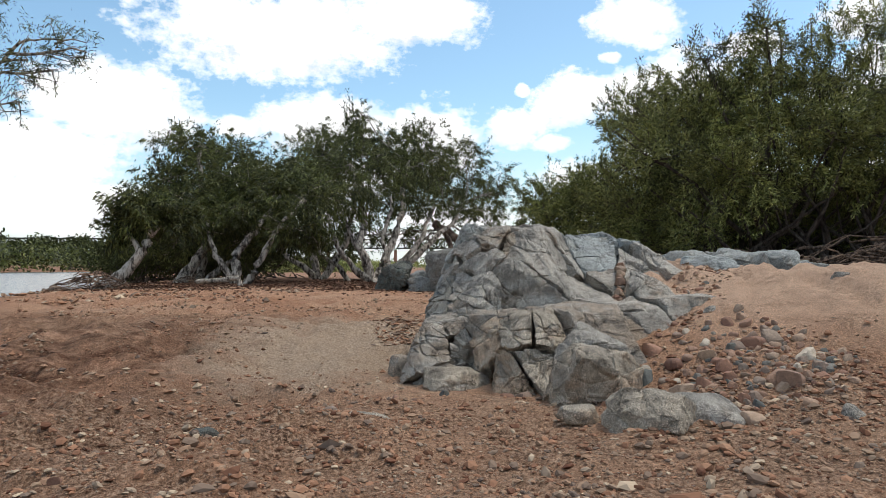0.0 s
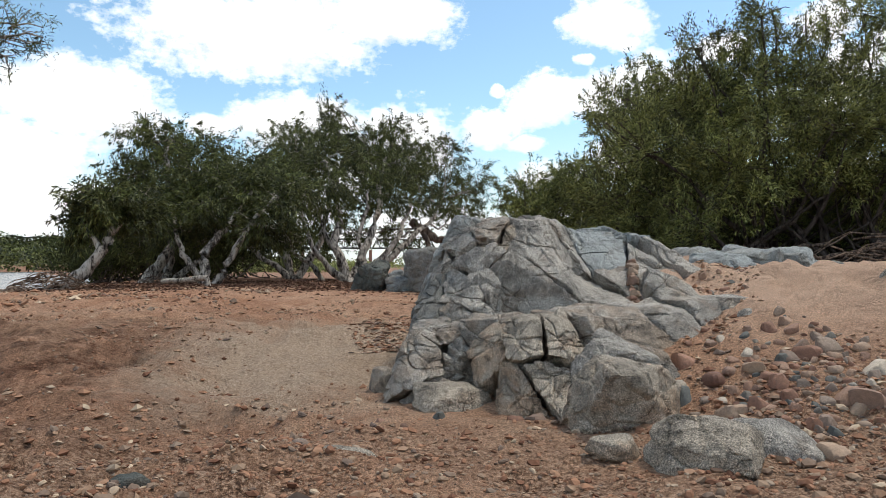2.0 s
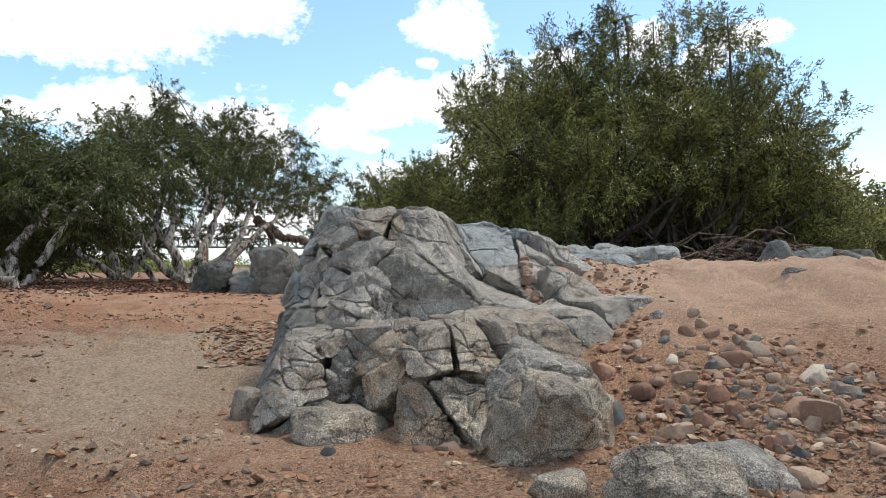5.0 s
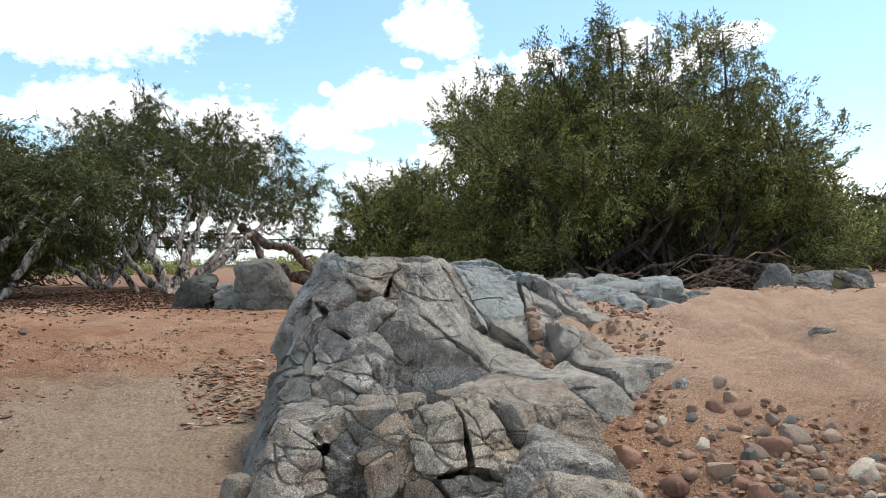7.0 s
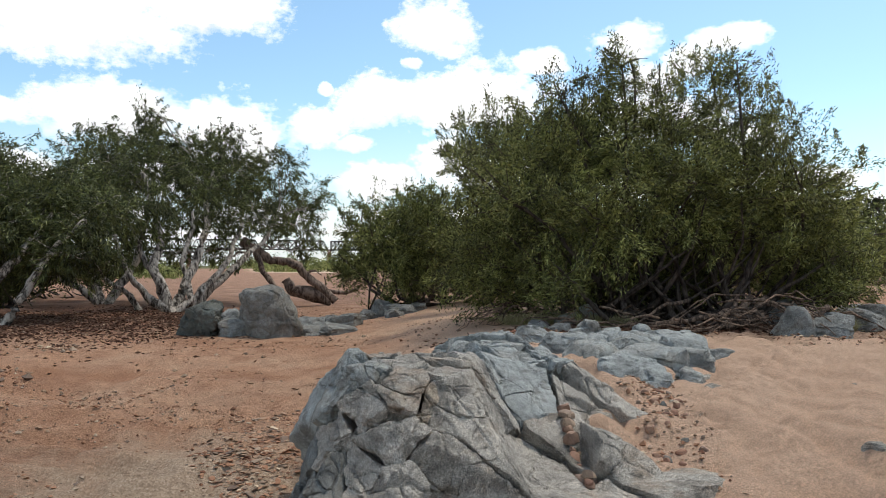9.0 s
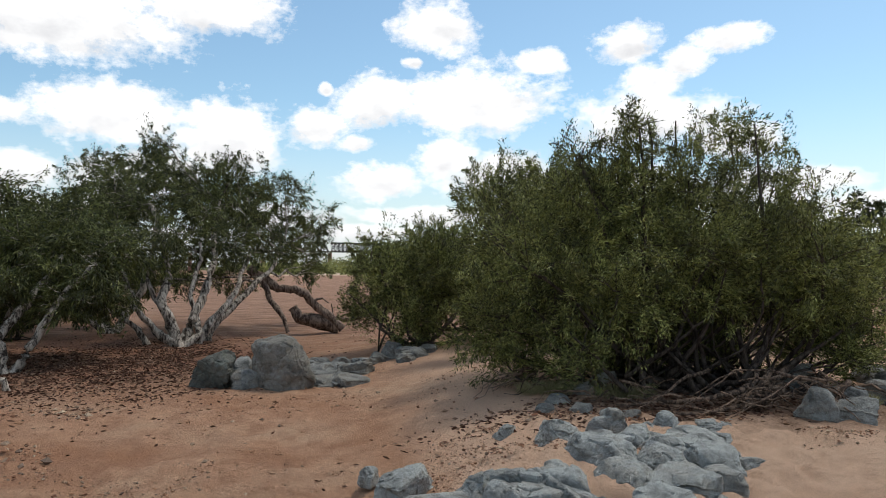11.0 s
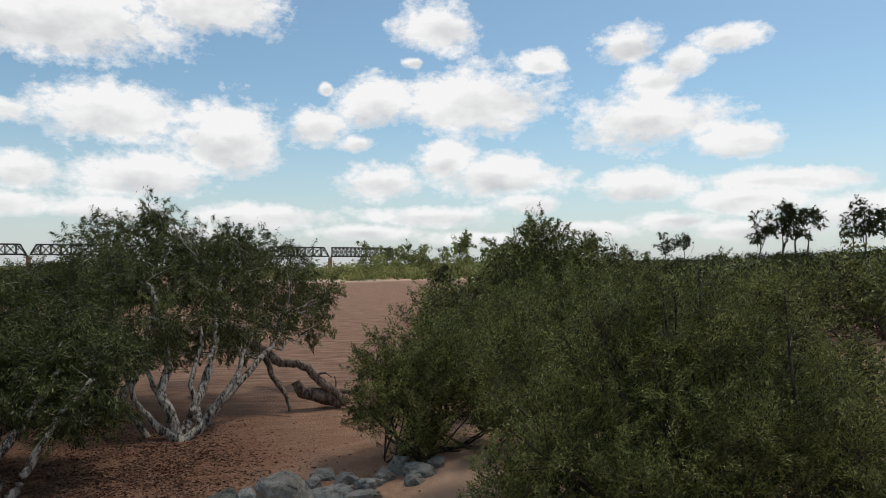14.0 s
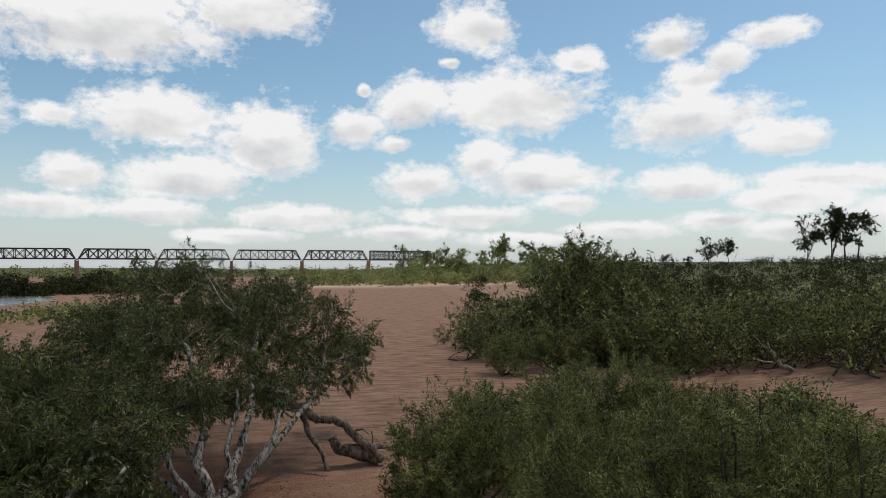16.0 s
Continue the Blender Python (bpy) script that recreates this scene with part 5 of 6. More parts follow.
paperbark((-13.2, 27.4), [([(-13.3, 27.3, 0.2), (-12.6, 27.6, 0.9), (-11.9, 27.9, 1.8), (-11.4, 28.3, 2.9)], 0.30, 0.14), ([(-11.9, 27.9, 1.8), (-12.6, 28.2, 2.6), (-12.9, 28.6, 3.4)], 0.12, 0.06)],
          [(-12.2, 28.4, 3.5, 1.3, 1.3, 1.0), (-12.9, 28.8, 2.9, 0.9, 1.0, 0.9), (-11.2, 28.8, 3.2, 1.0, 1.2, 0.9)], 260, 5, label="leaning paperbark with drooping foliage over the bank")
# a tall gum whose hanging branch comes in from the side
paperbark((-23.0, 29.0), [([(-23, 29, 0.2), (-22.4, 29, 4), (-21.2, 28.8, 8), (-19.6, 28.4, 11.5)], 0.4, 0.12), ([(-21.8, 28.9, 6.4), (-19.0, 28.4, 8.6), (-16.6, 28.2, 10.4), (-14.2, 28, 10.2)], 0.12, 0.02)],
          [(-15.2, 28.0, 10.3, 1.2, 1.2, 1.1), (-16.6, 28.0, 9.5, 1.3, 1.2, 1.5), (-14.2, 28.0, 9.7, 0.8, 0.8, 0.7), (-17.0, 28.2, 7.7, 0.7, 0.8, 1.2), (-15.6, 28.0, 8.9, 0.7, 0.8, 0.7), (-19.6, 28.4, 11.6, 2.6, 2.2, 2.0), (-21.6, 29, 9, 2.6, 2.4, 2.2)], 190, 6, per=50, leaf=(0.21, 0.032), label="tall gum with long hanging leafy branches", twig=0.02)


# ---- tea-tree thickets ----
def thicket(base, spread, stems, blobs, clumps, seed, per=100, leaf=(0.15, 0.028), label="dense green tea-tree thicket with tangled grey stems", size=0.30, name="tea_tree", group="tea-tree thickets", thin=4):
    g = np.random.default_rng(seed)
    z = gz(base[0], base[1]) - 0.1
    local = [(b[0] - base[0], b[1] - base[1], b[2] - z, *b[3:]) for b in blobs]
    arms = []
    for k in range(stems):
        b = local[k % len(local)]
        a = np.array([g.uniform(-1, 1) * spread[0], g.uniform(-1, 1) * spread[1], 0.0])
        a[2] = gz(base[0] + a[0], base[1] + a[1]) - z - 0.1
        end = np.array(b[:3]) + g.normal(0, 0.3, 3) * np.array(b[3:])
        midp = a + (end - a) * 0.45 + np.array([*g.normal(0, 0.5, 2), -0.16 * np.linalg.norm(end - a)])
        high = midp + (end - midp) * 0.5 + g.normal(0, 0.22, 3)
        arms.append(([a, midp, high, end], g.uniform(0.04, 0.11), 0.02))
    return make_tree(name, label, (base[0], base[1], z), arms, local, clumps, per, leaf, size, -0.15, BARK, LEAF_BUSH, seed, "thicket", group, twig=0.010, limb=0.05, thin=thin)


thicket((10.4, 20.2), (2.6, 1.6), 120,
        [(6.4, 20.4, 4.6, 2.2, 2.2, 1.9), (5.8, 21.4, 3.0, 1.8, 1.9, 1.6), (8.2, 21.4, 6.0, 2.4, 2.4, 2.1), (10.0, 21.4, 7.0, 2.2, 2.2, 1.7), (12.0, 20.6, 6.8, 2.4, 2.4, 2.0), (13.6, 19.6, 5.0, 2.2, 2.2, 2.2), (10.4, 18.8, 5.0, 2.4, 1.8, 1.7),
         (7.9, 18.9, 3.8, 1.7, 1.6, 1.6), (12.6, 17.9, 4.7, 2.0, 1.6, 1.6), (7.2, 24.8, 6.0, 2.6, 2.4, 2.0), (10.4, 25.4, 6.6, 2.8, 2.6, 2.0), (13.8, 23.4, 6.0, 2.6, 2.6, 2.1), (15.2, 21.0, 4.0, 2.0, 2.2, 1.8), (15.0, 19.4, 2.9, 1.4, 1.3, 1.1), (11.4, 22.2, 4.0, 3.0, 2.6, 2.0), (8.2, 23.0, 3.6, 2.4, 2.4, 1.8), (14.5, 18.8, 3.6, 1.4, 1.5, 1.4), (6.9, 19.1, 2.4, 1.0, 1.0, 0.9),
         (8.8, 19.2, 3.5, 1.6, 1.1, 0.8), (10.8, 18.9, 3.5, 1.8, 1.1, 0.8), (12.8, 18.6, 3.4, 1.6, 1.2, 0.8), (9.6, 23.0, 2.4, 3.4, 1.8, 1.4), (13.0, 22.6, 2.6, 2.4, 1.6, 1.4), (6.2, 22.4, 2.0, 1.6, 1.8, 1.1), (11.5, 22.6, 2.3, 3.0, 1.2, 1.2), (8.4, 20.4, 2.2, 2.0, 1.0, 0.9), (12.4, 20.9, 2.2, 2.2, 1.0, 1.1), (14.3, 20.4, 2.3, 1.4, 1.2, 1.1), (15.6, 19.0, 2.3, 1.5, 1.3, 1.1), (14.5, 18.5, 2.1, 1.1, 0.8, 0.8), (9.8, 20.8, 2.2, 2.0, 0.9, 1.0), (9.7, 20.9, 8.3, 0.9, 0.9, 0.9), (12.6, 20.4, 8.2, 0.9, 0.9, 0.8), (13.9, 20.6, 7.2, 0.9, 0.9, 0.8), (7.9, 21.2, 7.4, 0.8, 0.8, 0.8), (8.6, 30, 7.2, 2.0, 1.8, 1.5), (11.0, 30, 7.7, 2.3, 1.8, 1.6), (13.4, 30, 7.3, 2.2, 1.8, 1.5), (15.8, 30, 6.5, 2.0, 1.8, 1.5), (11.0, 29.4, 5.0, 4.2, 2.0, 2.0)], 3200, 21, per=122, leaf=(0.138, 0.029), thin=6)
thicket((7.0, 35.0), (2.4, 2.4), 24,
        [(5.6, 34.6, 3.6, 1.9, 2.2, 1.8), (7.4, 34.4, 4.4, 2.0, 2.2, 1.9), (5.2, 36.6, 4.6, 1.7, 2.0, 1.5), (7.8, 37.4, 5.4, 2.2, 2.4, 1.5), (9.4, 35.6, 3.8, 2.2, 2.4, 2.0), (4.4, 36.2, 2.6, 1.2, 1.6, 1.3), (6.4, 33.4, 2.0, 1.8, 1.5, 1.3), (9.6, 32.4, 3.2, 2.0, 2.0, 1.8)], 850, 22, per=84, leaf=(0.19, 0.042), size=0.36)

SWAPPED = {}


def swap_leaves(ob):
    """Gives a copy the darker leaf material of the far foliage."""
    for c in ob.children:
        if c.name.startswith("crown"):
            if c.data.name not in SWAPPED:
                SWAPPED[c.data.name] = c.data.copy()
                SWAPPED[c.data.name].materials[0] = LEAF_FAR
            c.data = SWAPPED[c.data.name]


behind = thicket((17.0, 31.0), (1.6, 1.6), 14,
                 [(17.0, 31.0, 4.2, 2.4, 2.4, 2.2), (15.4, 31.6, 3.4, 1.8, 2.0, 1.9), (18.8, 30.6, 3.4, 1.9, 2.0, 1.9), (17.2, 33.0, 4.4, 2.0, 1.8, 1.8), (16.4, 29.6, 2.6, 1.8, 1.6, 1.5), (18.0, 31.8, 5.4, 1.2, 1.2, 1.0)], 230, 24, per=40, leaf=(0.30, 0.075), size=0.42, thin=8)
for x, y, s, a in [(21.5, 27.5, 1.0, 80), (13.0, 33.5, 1.05, 160), (22.0, 34.5, 1.1, 250), (14.5, 41.0, 1.15, 30), (19.5, 40.0, 1.1, 120), (25.5, 31.0, 0.95, 300), (10.5, 41.5, 0.95, 200), (26.5, 39.0, 1.0, 10), (-13.6, 47.5, 0.75, 50), (-17.0, 49.5, 0.9, 140), (-20.5, 51.0, 1.0, 230), (-24.0, 55.0, 1.1, 320), (-16.0, 55.5, 0.9, 70), (-19.0, 44.5, 0.7, 10),
                   (24.8, 84.0, 1.0, 20), (31.5, 86.7, 1.15, 110), (37.9, 87.5, 1.2, 200), (43.4, 86.1, 1.15, 290), (44.7, 79.1, 0.95, 60), (43.3, 106.8, 1.1, 150), (62, 113, 1.5, 300), (38, 104, 1.3, 40)]:
    ob = copy_thing(behind, pose(x, y, gz(x, y) - 0.1, 0, 0, a) @ Matrix.Scale(s, 4))
    if x < 0:
        swap_leaves(ob)

thicket((39.0, 97.0), (5, 3), 30,
        [(38.0, 97, 10.0, 5.5, 4.5, 5.0), (39.5, 98, 14.6, 3.2, 3, 2.6), (44.5, 95, 8.6, 4.6, 4.5, 4.4), (33.2, 98, 6.0, 3.6, 3.6, 3.4), (49, 94, 6.6, 4.4, 4, 3.8), (39.0, 94.5, 5.0, 6, 4, 4), (46.0, 96, 12.0, 2.6, 2.6, 2.2), (42.2, 97, 13.2, 2.2, 2.2, 2.0), (52.0, 96, 9.6, 2.6, 2.6, 2.0), (30.5, 97, 3.4, 2.4, 2.4, 2.0), (27.8, 95, 2.4, 1.7, 1.7, 1.6)], 800, 27, per=52, leaf=(0.46, 0.14), size=0.85, label="tall leafy thicket at the end of the bank", name="bank_thicket", group="bank thickets", thin=8)

# thickets along the far side of the bed, built once and set down again
seeds = [thicket((0, -400), (2.0, 2.0), 6, [(0, -400, 3.4, 2.8, 2.8, 2.0), (1.8, -401, 2.6, 2.2, 2.2, 1.8), (-1.8, -399.4, 2.8, 2.2, 2.4, 1.9), (0.4, -398, 4.4, 1.8, 1.8, 1.5), (1.0, -400, 1.4, 2.4, 2.4, 1.2), (-1.2, -400, 1.4, 2.2, 2.4, 1.2)], 84, 30 + k, per=22, leaf=(0.34, 0.12), size=0.5,
                 label="dark green bank thicket with grey stems", name="bank_thicket", group="bank thickets", thin=8) for k in range(3)]
g = np.random.default_rng(8)
spots = []
while len(spots) < 52:
    x, y = g.uniform(24, 88), g.uniform(38, 130)
    edge = 93 - 0.75 * (x - 27)
    if y < edge or y > edge + 22 or any(math.hypot(x - a, y - b) < 3.4 for a, b, _ in spots):
        continue
    spots.append((x, y, g.uniform(1.2, 2.0)))
spots += [(-19, 50, 0.9), (-17.5, 56, 1.0), (-15.5, 62, 1.1), (-21, 60, 1.2), (-12, 66, 0.9), (-24, 68, 1.2), (-18, 72, 1.3), (27.5, 112, 0.7), (25.0, 118, 0.6), (30.5, 101, 0.85), (33, 96, 0.8), (34, 118, 1.3)]
for k, (x, y, s) in enumerate(spots):
    ob = copy_thing(seeds[k % 3], pose(x, y, gz(x, y) - 0.1, 0, 0, g.uniform(0, 360)) @ Matrix.Scale(s, 4))
    if x < 0:
        swap_leaves(ob)
for ob in seeds:
    for c in [*ob.children, ob]:
        bpy.data.objects.remove(c)


def gum(base, h, seed, crown=0.42, label="slender gum tree with an open dark crown", leafmat=None, group="distant gums", size=None):
    g = np.random.default_rng(seed)
    w = h * crown
    z0 = gz(base[0], base[1]) - 0.3
    stems = [([(0, 0, 0), (g.normal(0, 0.04) * h, 0, 0.35 * h), (g.normal(0, 0.08) * h, 0, 0.75 * h)], 0.016 * h, 0.006 * h), ([(0, 0, 0.1 * h), (g.normal(0, 0.16) * h, g.normal(0, 0.1) * h, 0.62 * h)], 0.012 * h, 0.005 * h)]
    blobs = [(g.normal(0, 0.5) * w * 0.7, g.normal(0, 0.4) * w, h * g.uniform(0.45, 0.95), w * g.uniform(0.25, 0.45), w * 0.4, h * g.uniform(0.08, 0.2)) for _ in range(9)]
    s = size or h * 0.05
    return make_tree("gum_tree", label, (base[0], base[1], z0), stems, blobs, 90, 22, (s, s * 0.4), h * 0.045, 0.3, BARK, leafmat or LEAF_FAR, seed, "tree", group, twig=0.002 * h, limb=0.004 * h, thin=6)


for k, (x, y, h) in enumerate([(190, 395, 17), (218, 378, 14), (230, 374, 11), (244, 376, 20), (256, 374, 20), (262, 318, 27), (272, 312, 30), (284, 316, 28), (297, 322, 27), (306, 300, 24), (318, 304, 30), (332, 300, 27), (350, 296, 32), (160, 420, 12), (174, 410, 10)]):
    gum((x, y), h, 500 + k)
for k, (x, y, h, c) in enumerate([(50, 119, 17, 0.7), (44, 112, 14, 0.7), (57, 126, 14, 0.7), (47, 104, 11, 0.8), (62, 122, 12, 0.7), (172, 560, 36, 0.4), (138, 600, 30, 0.5), (116, 590, 28, 0.5), (196, 540, 28, 0.5), (150, 640, 26, 0.6), (210, 560, 26, 0.5), (225, 520, 24, 0.5), (66, 140, 13, 0.7), (80, 150, 12, 0.8), (36, 96, 9, 0.8)]):
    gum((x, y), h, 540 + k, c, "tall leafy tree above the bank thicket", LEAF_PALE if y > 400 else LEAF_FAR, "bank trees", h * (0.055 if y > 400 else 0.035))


def far_wood(name, n, place, leaf, material, label, seed):
    """Far woods as one mass of coarse foliage. place: u, v from 0 to 1 and a random height to x, y, height."""
    g = np.random.default_rng(seed)
    c = np.array([place(g) for _ in range(n)])
    per = 25
    r = c[:, 3]
    p = np.repeat(c[:, :3], per, 0)
    d = g.normal(0, 1, (n * per, 3))
    d /= np.linalg.norm(d, axis=1)[:, None]
    p = p + d * np.repeat(r, per)[:, None] * np.array([1, 1, 0.8]) * g.uniform(0.3, 1.05, (n * per, 1))
    v, f = leaves(p, g.normal(0, 1, (n * per, 3)), leaf, leaf * 0.45, g)
    return tagged(new(name, build(name, v, f, material, False)), label, "woodland", kind="stuff")


def bank_left(g):
    y = g.uniform(60, 330)
    x = river_x(y) - g.uniform(44, 90)
    r = g.uniform(2.6, 4.8)
    return float(x), y, gf(float(x), y) + g.uniform(0.1, 1.0) * r * 1.9, r


def bend_left(g):
    a, far = radians(g.uniform(-36, -7)), g.uniform(370, 440)
    x, y = far * math.sin(a), far * math.cos(a)
    r = g.uniform(2.2, 4.6)
    return x, y, max(gf(x, y), 0) + g.uniform(0, 1) * ((10.5 if a < -0.42 else 7.0) + 3 * math.sin(a * 37) * math.sin(a * 91)), r


def beyond_bridge(g):
    x, y = g.uniform(-460, 460), g.uniform(740, 900)
    r = g.uniform(3, 6.5)
    return x, y, 1.0 + 0.02 * (y - 700) + g.uniform(0.1, 1.0) * r * 1.7, r


def green_flat(g):
    x = g.uniform(10, 240)
    y = g.uniform(480, 640) - 0.3 * (x - 60)
    r = g.uniform(2.6, 5.4)
    return x, y, gf(x, y) + g.uniform(0.1, 1.0) * r * 2.1, r


def tree_line(g):
    k = g.integers(20)
    x = 95 + 6.2 * k
    y = 600 - 0.55 * (x - 95) + 22 * math.sin(k * 2.4)
    r = g.uniform(1.6, 3.4)
    tall = 14 + 20 * abs(math.sin(k * 1.7)) * abs(math.sin(k * 0.63 + 0.5))
    return x + g.normal(0, 3.4), y + g.normal(0, 4), gf(x, y) + g.uniform(0.15, 1) * tall, r


def left_flat(g):
    x, y = g.uniform(-66, -14), g.uniform(168, 215)
    r = g.uniform(0.9, 2.0)
    return x, y, gf(x, y) + g.uniform(0.2, 1.0) * r * 1.6, r


def bank_right(g):
    y = g.uniform(110, 250) 
    x = 36 + 0.22 * y + g.uniform(0, 1) ** 1.2 * (0.75 * y + 40)
    r = g.uniform(1.4, 2.8)
    return x, y, gf(x, y) + 0.6 * r, r


def hill_right(g):
    y = g.uniform(230, 480)
    x = 70 + 0.2 * y + g.uniform(0, 1) * (0.9 * y)
    r = g.uniform(1.8, 4.6)
    return x, y, gf(x, y) + 0.6 * r, r


DOMES = []
dome_rng = np.random.default_rng(44)
while len(DOMES) < 120:
    x, y = dome_rng.uniform(26, 150), dome_rng.uniform(45, 210)
    if y > 108 - 0.75 * (x - 27) and x > 22 + 0.22 * (y - 90) and x < 60 + 0.7 * y:
        DOMES.append((x, y, dome_rng.uniform(2.4, 5.0), dome_rng.uniform(3.0, 9.6)))


def bank_mass(g):
    x, y, wide, tall = DOMES[g.integers(len(DOMES))]
    a, e = g.uniform(0, 6.283), g.uniform(0, 1) ** 0.7 * 1.4
    return x + wide * math.cos(a) * math.cos(e), y + wide * math.sin(a) * math.cos(e), gf(x, y) + tall * (0.15 + 0.85 * math.sin(e)), g.uniform(0.8, 1.7)


far_wood("scrub", 2200, bank_mass, 0.5, LEAF_FAR, "dense dark green scrub along the bank", 97)
far_wood("woodland", 1300, bend_left, 1.8, LEAF_FAR, "dark riverside woodland at the bend", 96)
far_wood("woodland", 800, bank_left, 1.6, LEAF_DARK, "dark woodland on the far river bank", 91)
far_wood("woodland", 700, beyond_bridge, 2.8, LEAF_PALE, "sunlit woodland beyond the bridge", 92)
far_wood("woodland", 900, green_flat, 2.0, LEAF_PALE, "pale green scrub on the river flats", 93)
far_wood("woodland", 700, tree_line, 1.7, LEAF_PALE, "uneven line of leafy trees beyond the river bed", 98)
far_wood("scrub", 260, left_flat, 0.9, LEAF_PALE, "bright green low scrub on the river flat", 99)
far_wood("woodland", 500, bank_right, 1.0, LEAF_FAR, "dark scrub over the high bank", 94)
far_wood("woodland", 1000, hill_right, 1.3, LEAF_FAR, "low scrub on the distant rise", 95)


# ---- bridge ----
def steel_material():
    m, nt, b = shader("dark_steel", 0.7, 0.4)
    col = ramp(nt, tex(nt, "noise", 0.3, 4, 0.6), (0.35, (0.035, 0.036, 0.04)), (0.65, (0.075, 0.066, 0.06)))
    nt.links.new(col, b.inputs["Base Color"])
    return m


def masonry_material():
    m, nt, b = shader("pier_masonry", 0.9, 0.2)
    col = ramp(nt, tex(nt, "noise", 0.4, 5, 0.6), (0.3, (0.20, 0.10, 0.07)), (0.7, (0.34, 0.20, 0.15)))
    nt.links.new(col, b.inputs["Base Color"])
    return m


STEEL, MASONRY = steel_material(), masonry_material()


def beam(s, p, q, w):
    s.tube(np.array([p, q], float), w, w, 4)


bridge = thing("railway_bridge", (-175.5, 681.3, 0.0), "long dark steel truss railway bridge on tall piers", "bridge")
along = Vector((259.2, 23.2, 0)).normalized()
turn = math.degrees(math.atan2(along.y, along.x))
SPAN, TALL, DECK = 65.0, 8.6, 21.0


def span_parts(dense):
    top, low, web = Soup(), Soup(), Soup()
    n = 16 if dense else 8
    step_ = (SPAN - 3.0) / n
    for side in (-2.4, 2.4):
        a = 1.5 + (0 if dense else 0.6 * step_)
        b = SPAN - a
        beam(top, (a, side, TALL), (b, side, TALL), 0.6)
        beam(low, (1.5, side, 0), (SPAN - 1.5, side, 0), 0.7)
        for k in range(n + 1):
            x = 1.5 + k * step_
            up = min(max(x, a), b)
            beam(web, (x if 0 < k < n else up if dense else x, side, 0), (up, side, TALL), 0.36)
            if k < n:
                x2 = 1.5 + (k + 1) * step_
                u2 = min(max(x2, a), b)
                beam(web, (x, side, 0), (u2, side, TALL), 0.26)
                beam(web, (x2, side, 0), (up, side, TALL), 0.26)
    for k in range(n + 1):
        x = 1.5 + k * step_
        beam(low, (x, -2.4, 0), (x, 2.4, 0), 0.3)
    return top.mesh("top_chord", STEEL), low.mesh("bottom_chord", STEEL), web.mesh("web", STEEL)


def deck_mesh():
    v = np.array([(x, y, 0.2 + 0.35 * k) for x in (0.2, SPAN - 0.2) for y in (-2.2, 2.2) for k in (0, 1)])
    return build("deck", v, [(0, 1, 3, 2), (4, 6, 7, 5), (0, 4, 5, 1), (2, 3, 7, 6), (1, 5, 7, 3), (0, 2, 6, 4)], STEEL, False)


plain, heavy, deck = span_parts(False), span_parts(True), deck_mesh()


def pier_mesh(h):
    s = Soup()
    for side in (-2.0, 2.0):
        s.tube(np.array([(0, side, 0), (0, side, h - 1.2)]), 1.9, 1.5, 10)
    s.tube(np.array([(0, -3.6, h - 1.2), (0, 3.6, h - 1.2)]), 1.5, 1.5, 4)
    s.tube(np.array([(0, -2.0, h * 0.55), (0, 2.0, h * 0.55)]), 0.6, 0.6, 4)
    return s.mesh("pier", MASONRY)


for k in range(-4, 6):
    p = along * (SPAN * k)
    base = gz(-175.5 + p.x, 681.3 + p.y) - 1
    part("pier", pier_mesh(DECK - 0.6 - base), bridge, pose(p.x, p.y, base, 0, 0, turn), "reddish masonry pier")
    if k == 5:
        break
    truss = part("truss_span", deck, bridge, pose(p.x, p.y, DECK, 0, 0, turn))
    for me in heavy if k == 4 else plain:
        part(me.name.split(".")[0], me, truss)


# ---- fallen wood ----
def wood(name, lines, label, category, seed, material=DRIFT, group=""):
    g = np.random.default_rng(seed)
    base = np.array([lines[0][0][0][0], lines[0][0][0][1], gz(lines[0][0][0][0], lines[0][0][0][1])])
    root = thing(name, base, label, category, group)
    for k, (pts, r0, r1) in enumerate(lines):
        s = Soup()
        pts = np.asarray(pts, float) - base
        line = np.concatenate([crooked(a, b, 6, 0.05, g)[:-1] for a, b in zip(pts[:-1], pts[1:])] + [pts[-1:]])
        s.tube(line, r0, r1, 8, 0.3, seed + k)
        part("log" if k == 0 else "branch", s.mesh("log", material), root)
    return root


wood("fallen_trunk", [([(5.2, 48.6, 0.55), (4.5, 48.8, 1.15), (3.6, 49.0, 1.9), (2.9, 49.0, 2.75), (2.2, 49.1, 3.05), (1.2, 49.2, 3.1), (0.4, 49.3, 3.7), (-0.6, 49.4, 4.4)], 0.26, 0.27), ([(0.2, 49.2, 3.6), (0.7, 48.6, 2.4), (1.5, 47.8, 1.3), (1.7, 47.4, 0.5)], 0.20, 0.12), ([(4.9, 49.0, 0.7), (3.6, 49.1, 1.0), (2.5, 49.3, 1.2), (2.1, 49.4, 1.9)], 0.48, 0.30),
                      ([(3.9, 49.6, 0.75), (5.0, 49.8, 1.1), (6.0, 49.9, 1.0), (6.9, 50.0, 1.35)], 0.2, 0.09), ([(4.4, 49.6, 0.9), (4.7, 49.7, 1.6), (4.6, 49.7, 2.1)], 0.08, 0.03), ([(3.2, 49.0, 2.3), (3.9, 48.7, 2.5), (4.3, 48.6, 2.2)], 0.09, 0.03)],
     "twisted broken paperbark trunk resting on the sand", "fallen tree", 71)
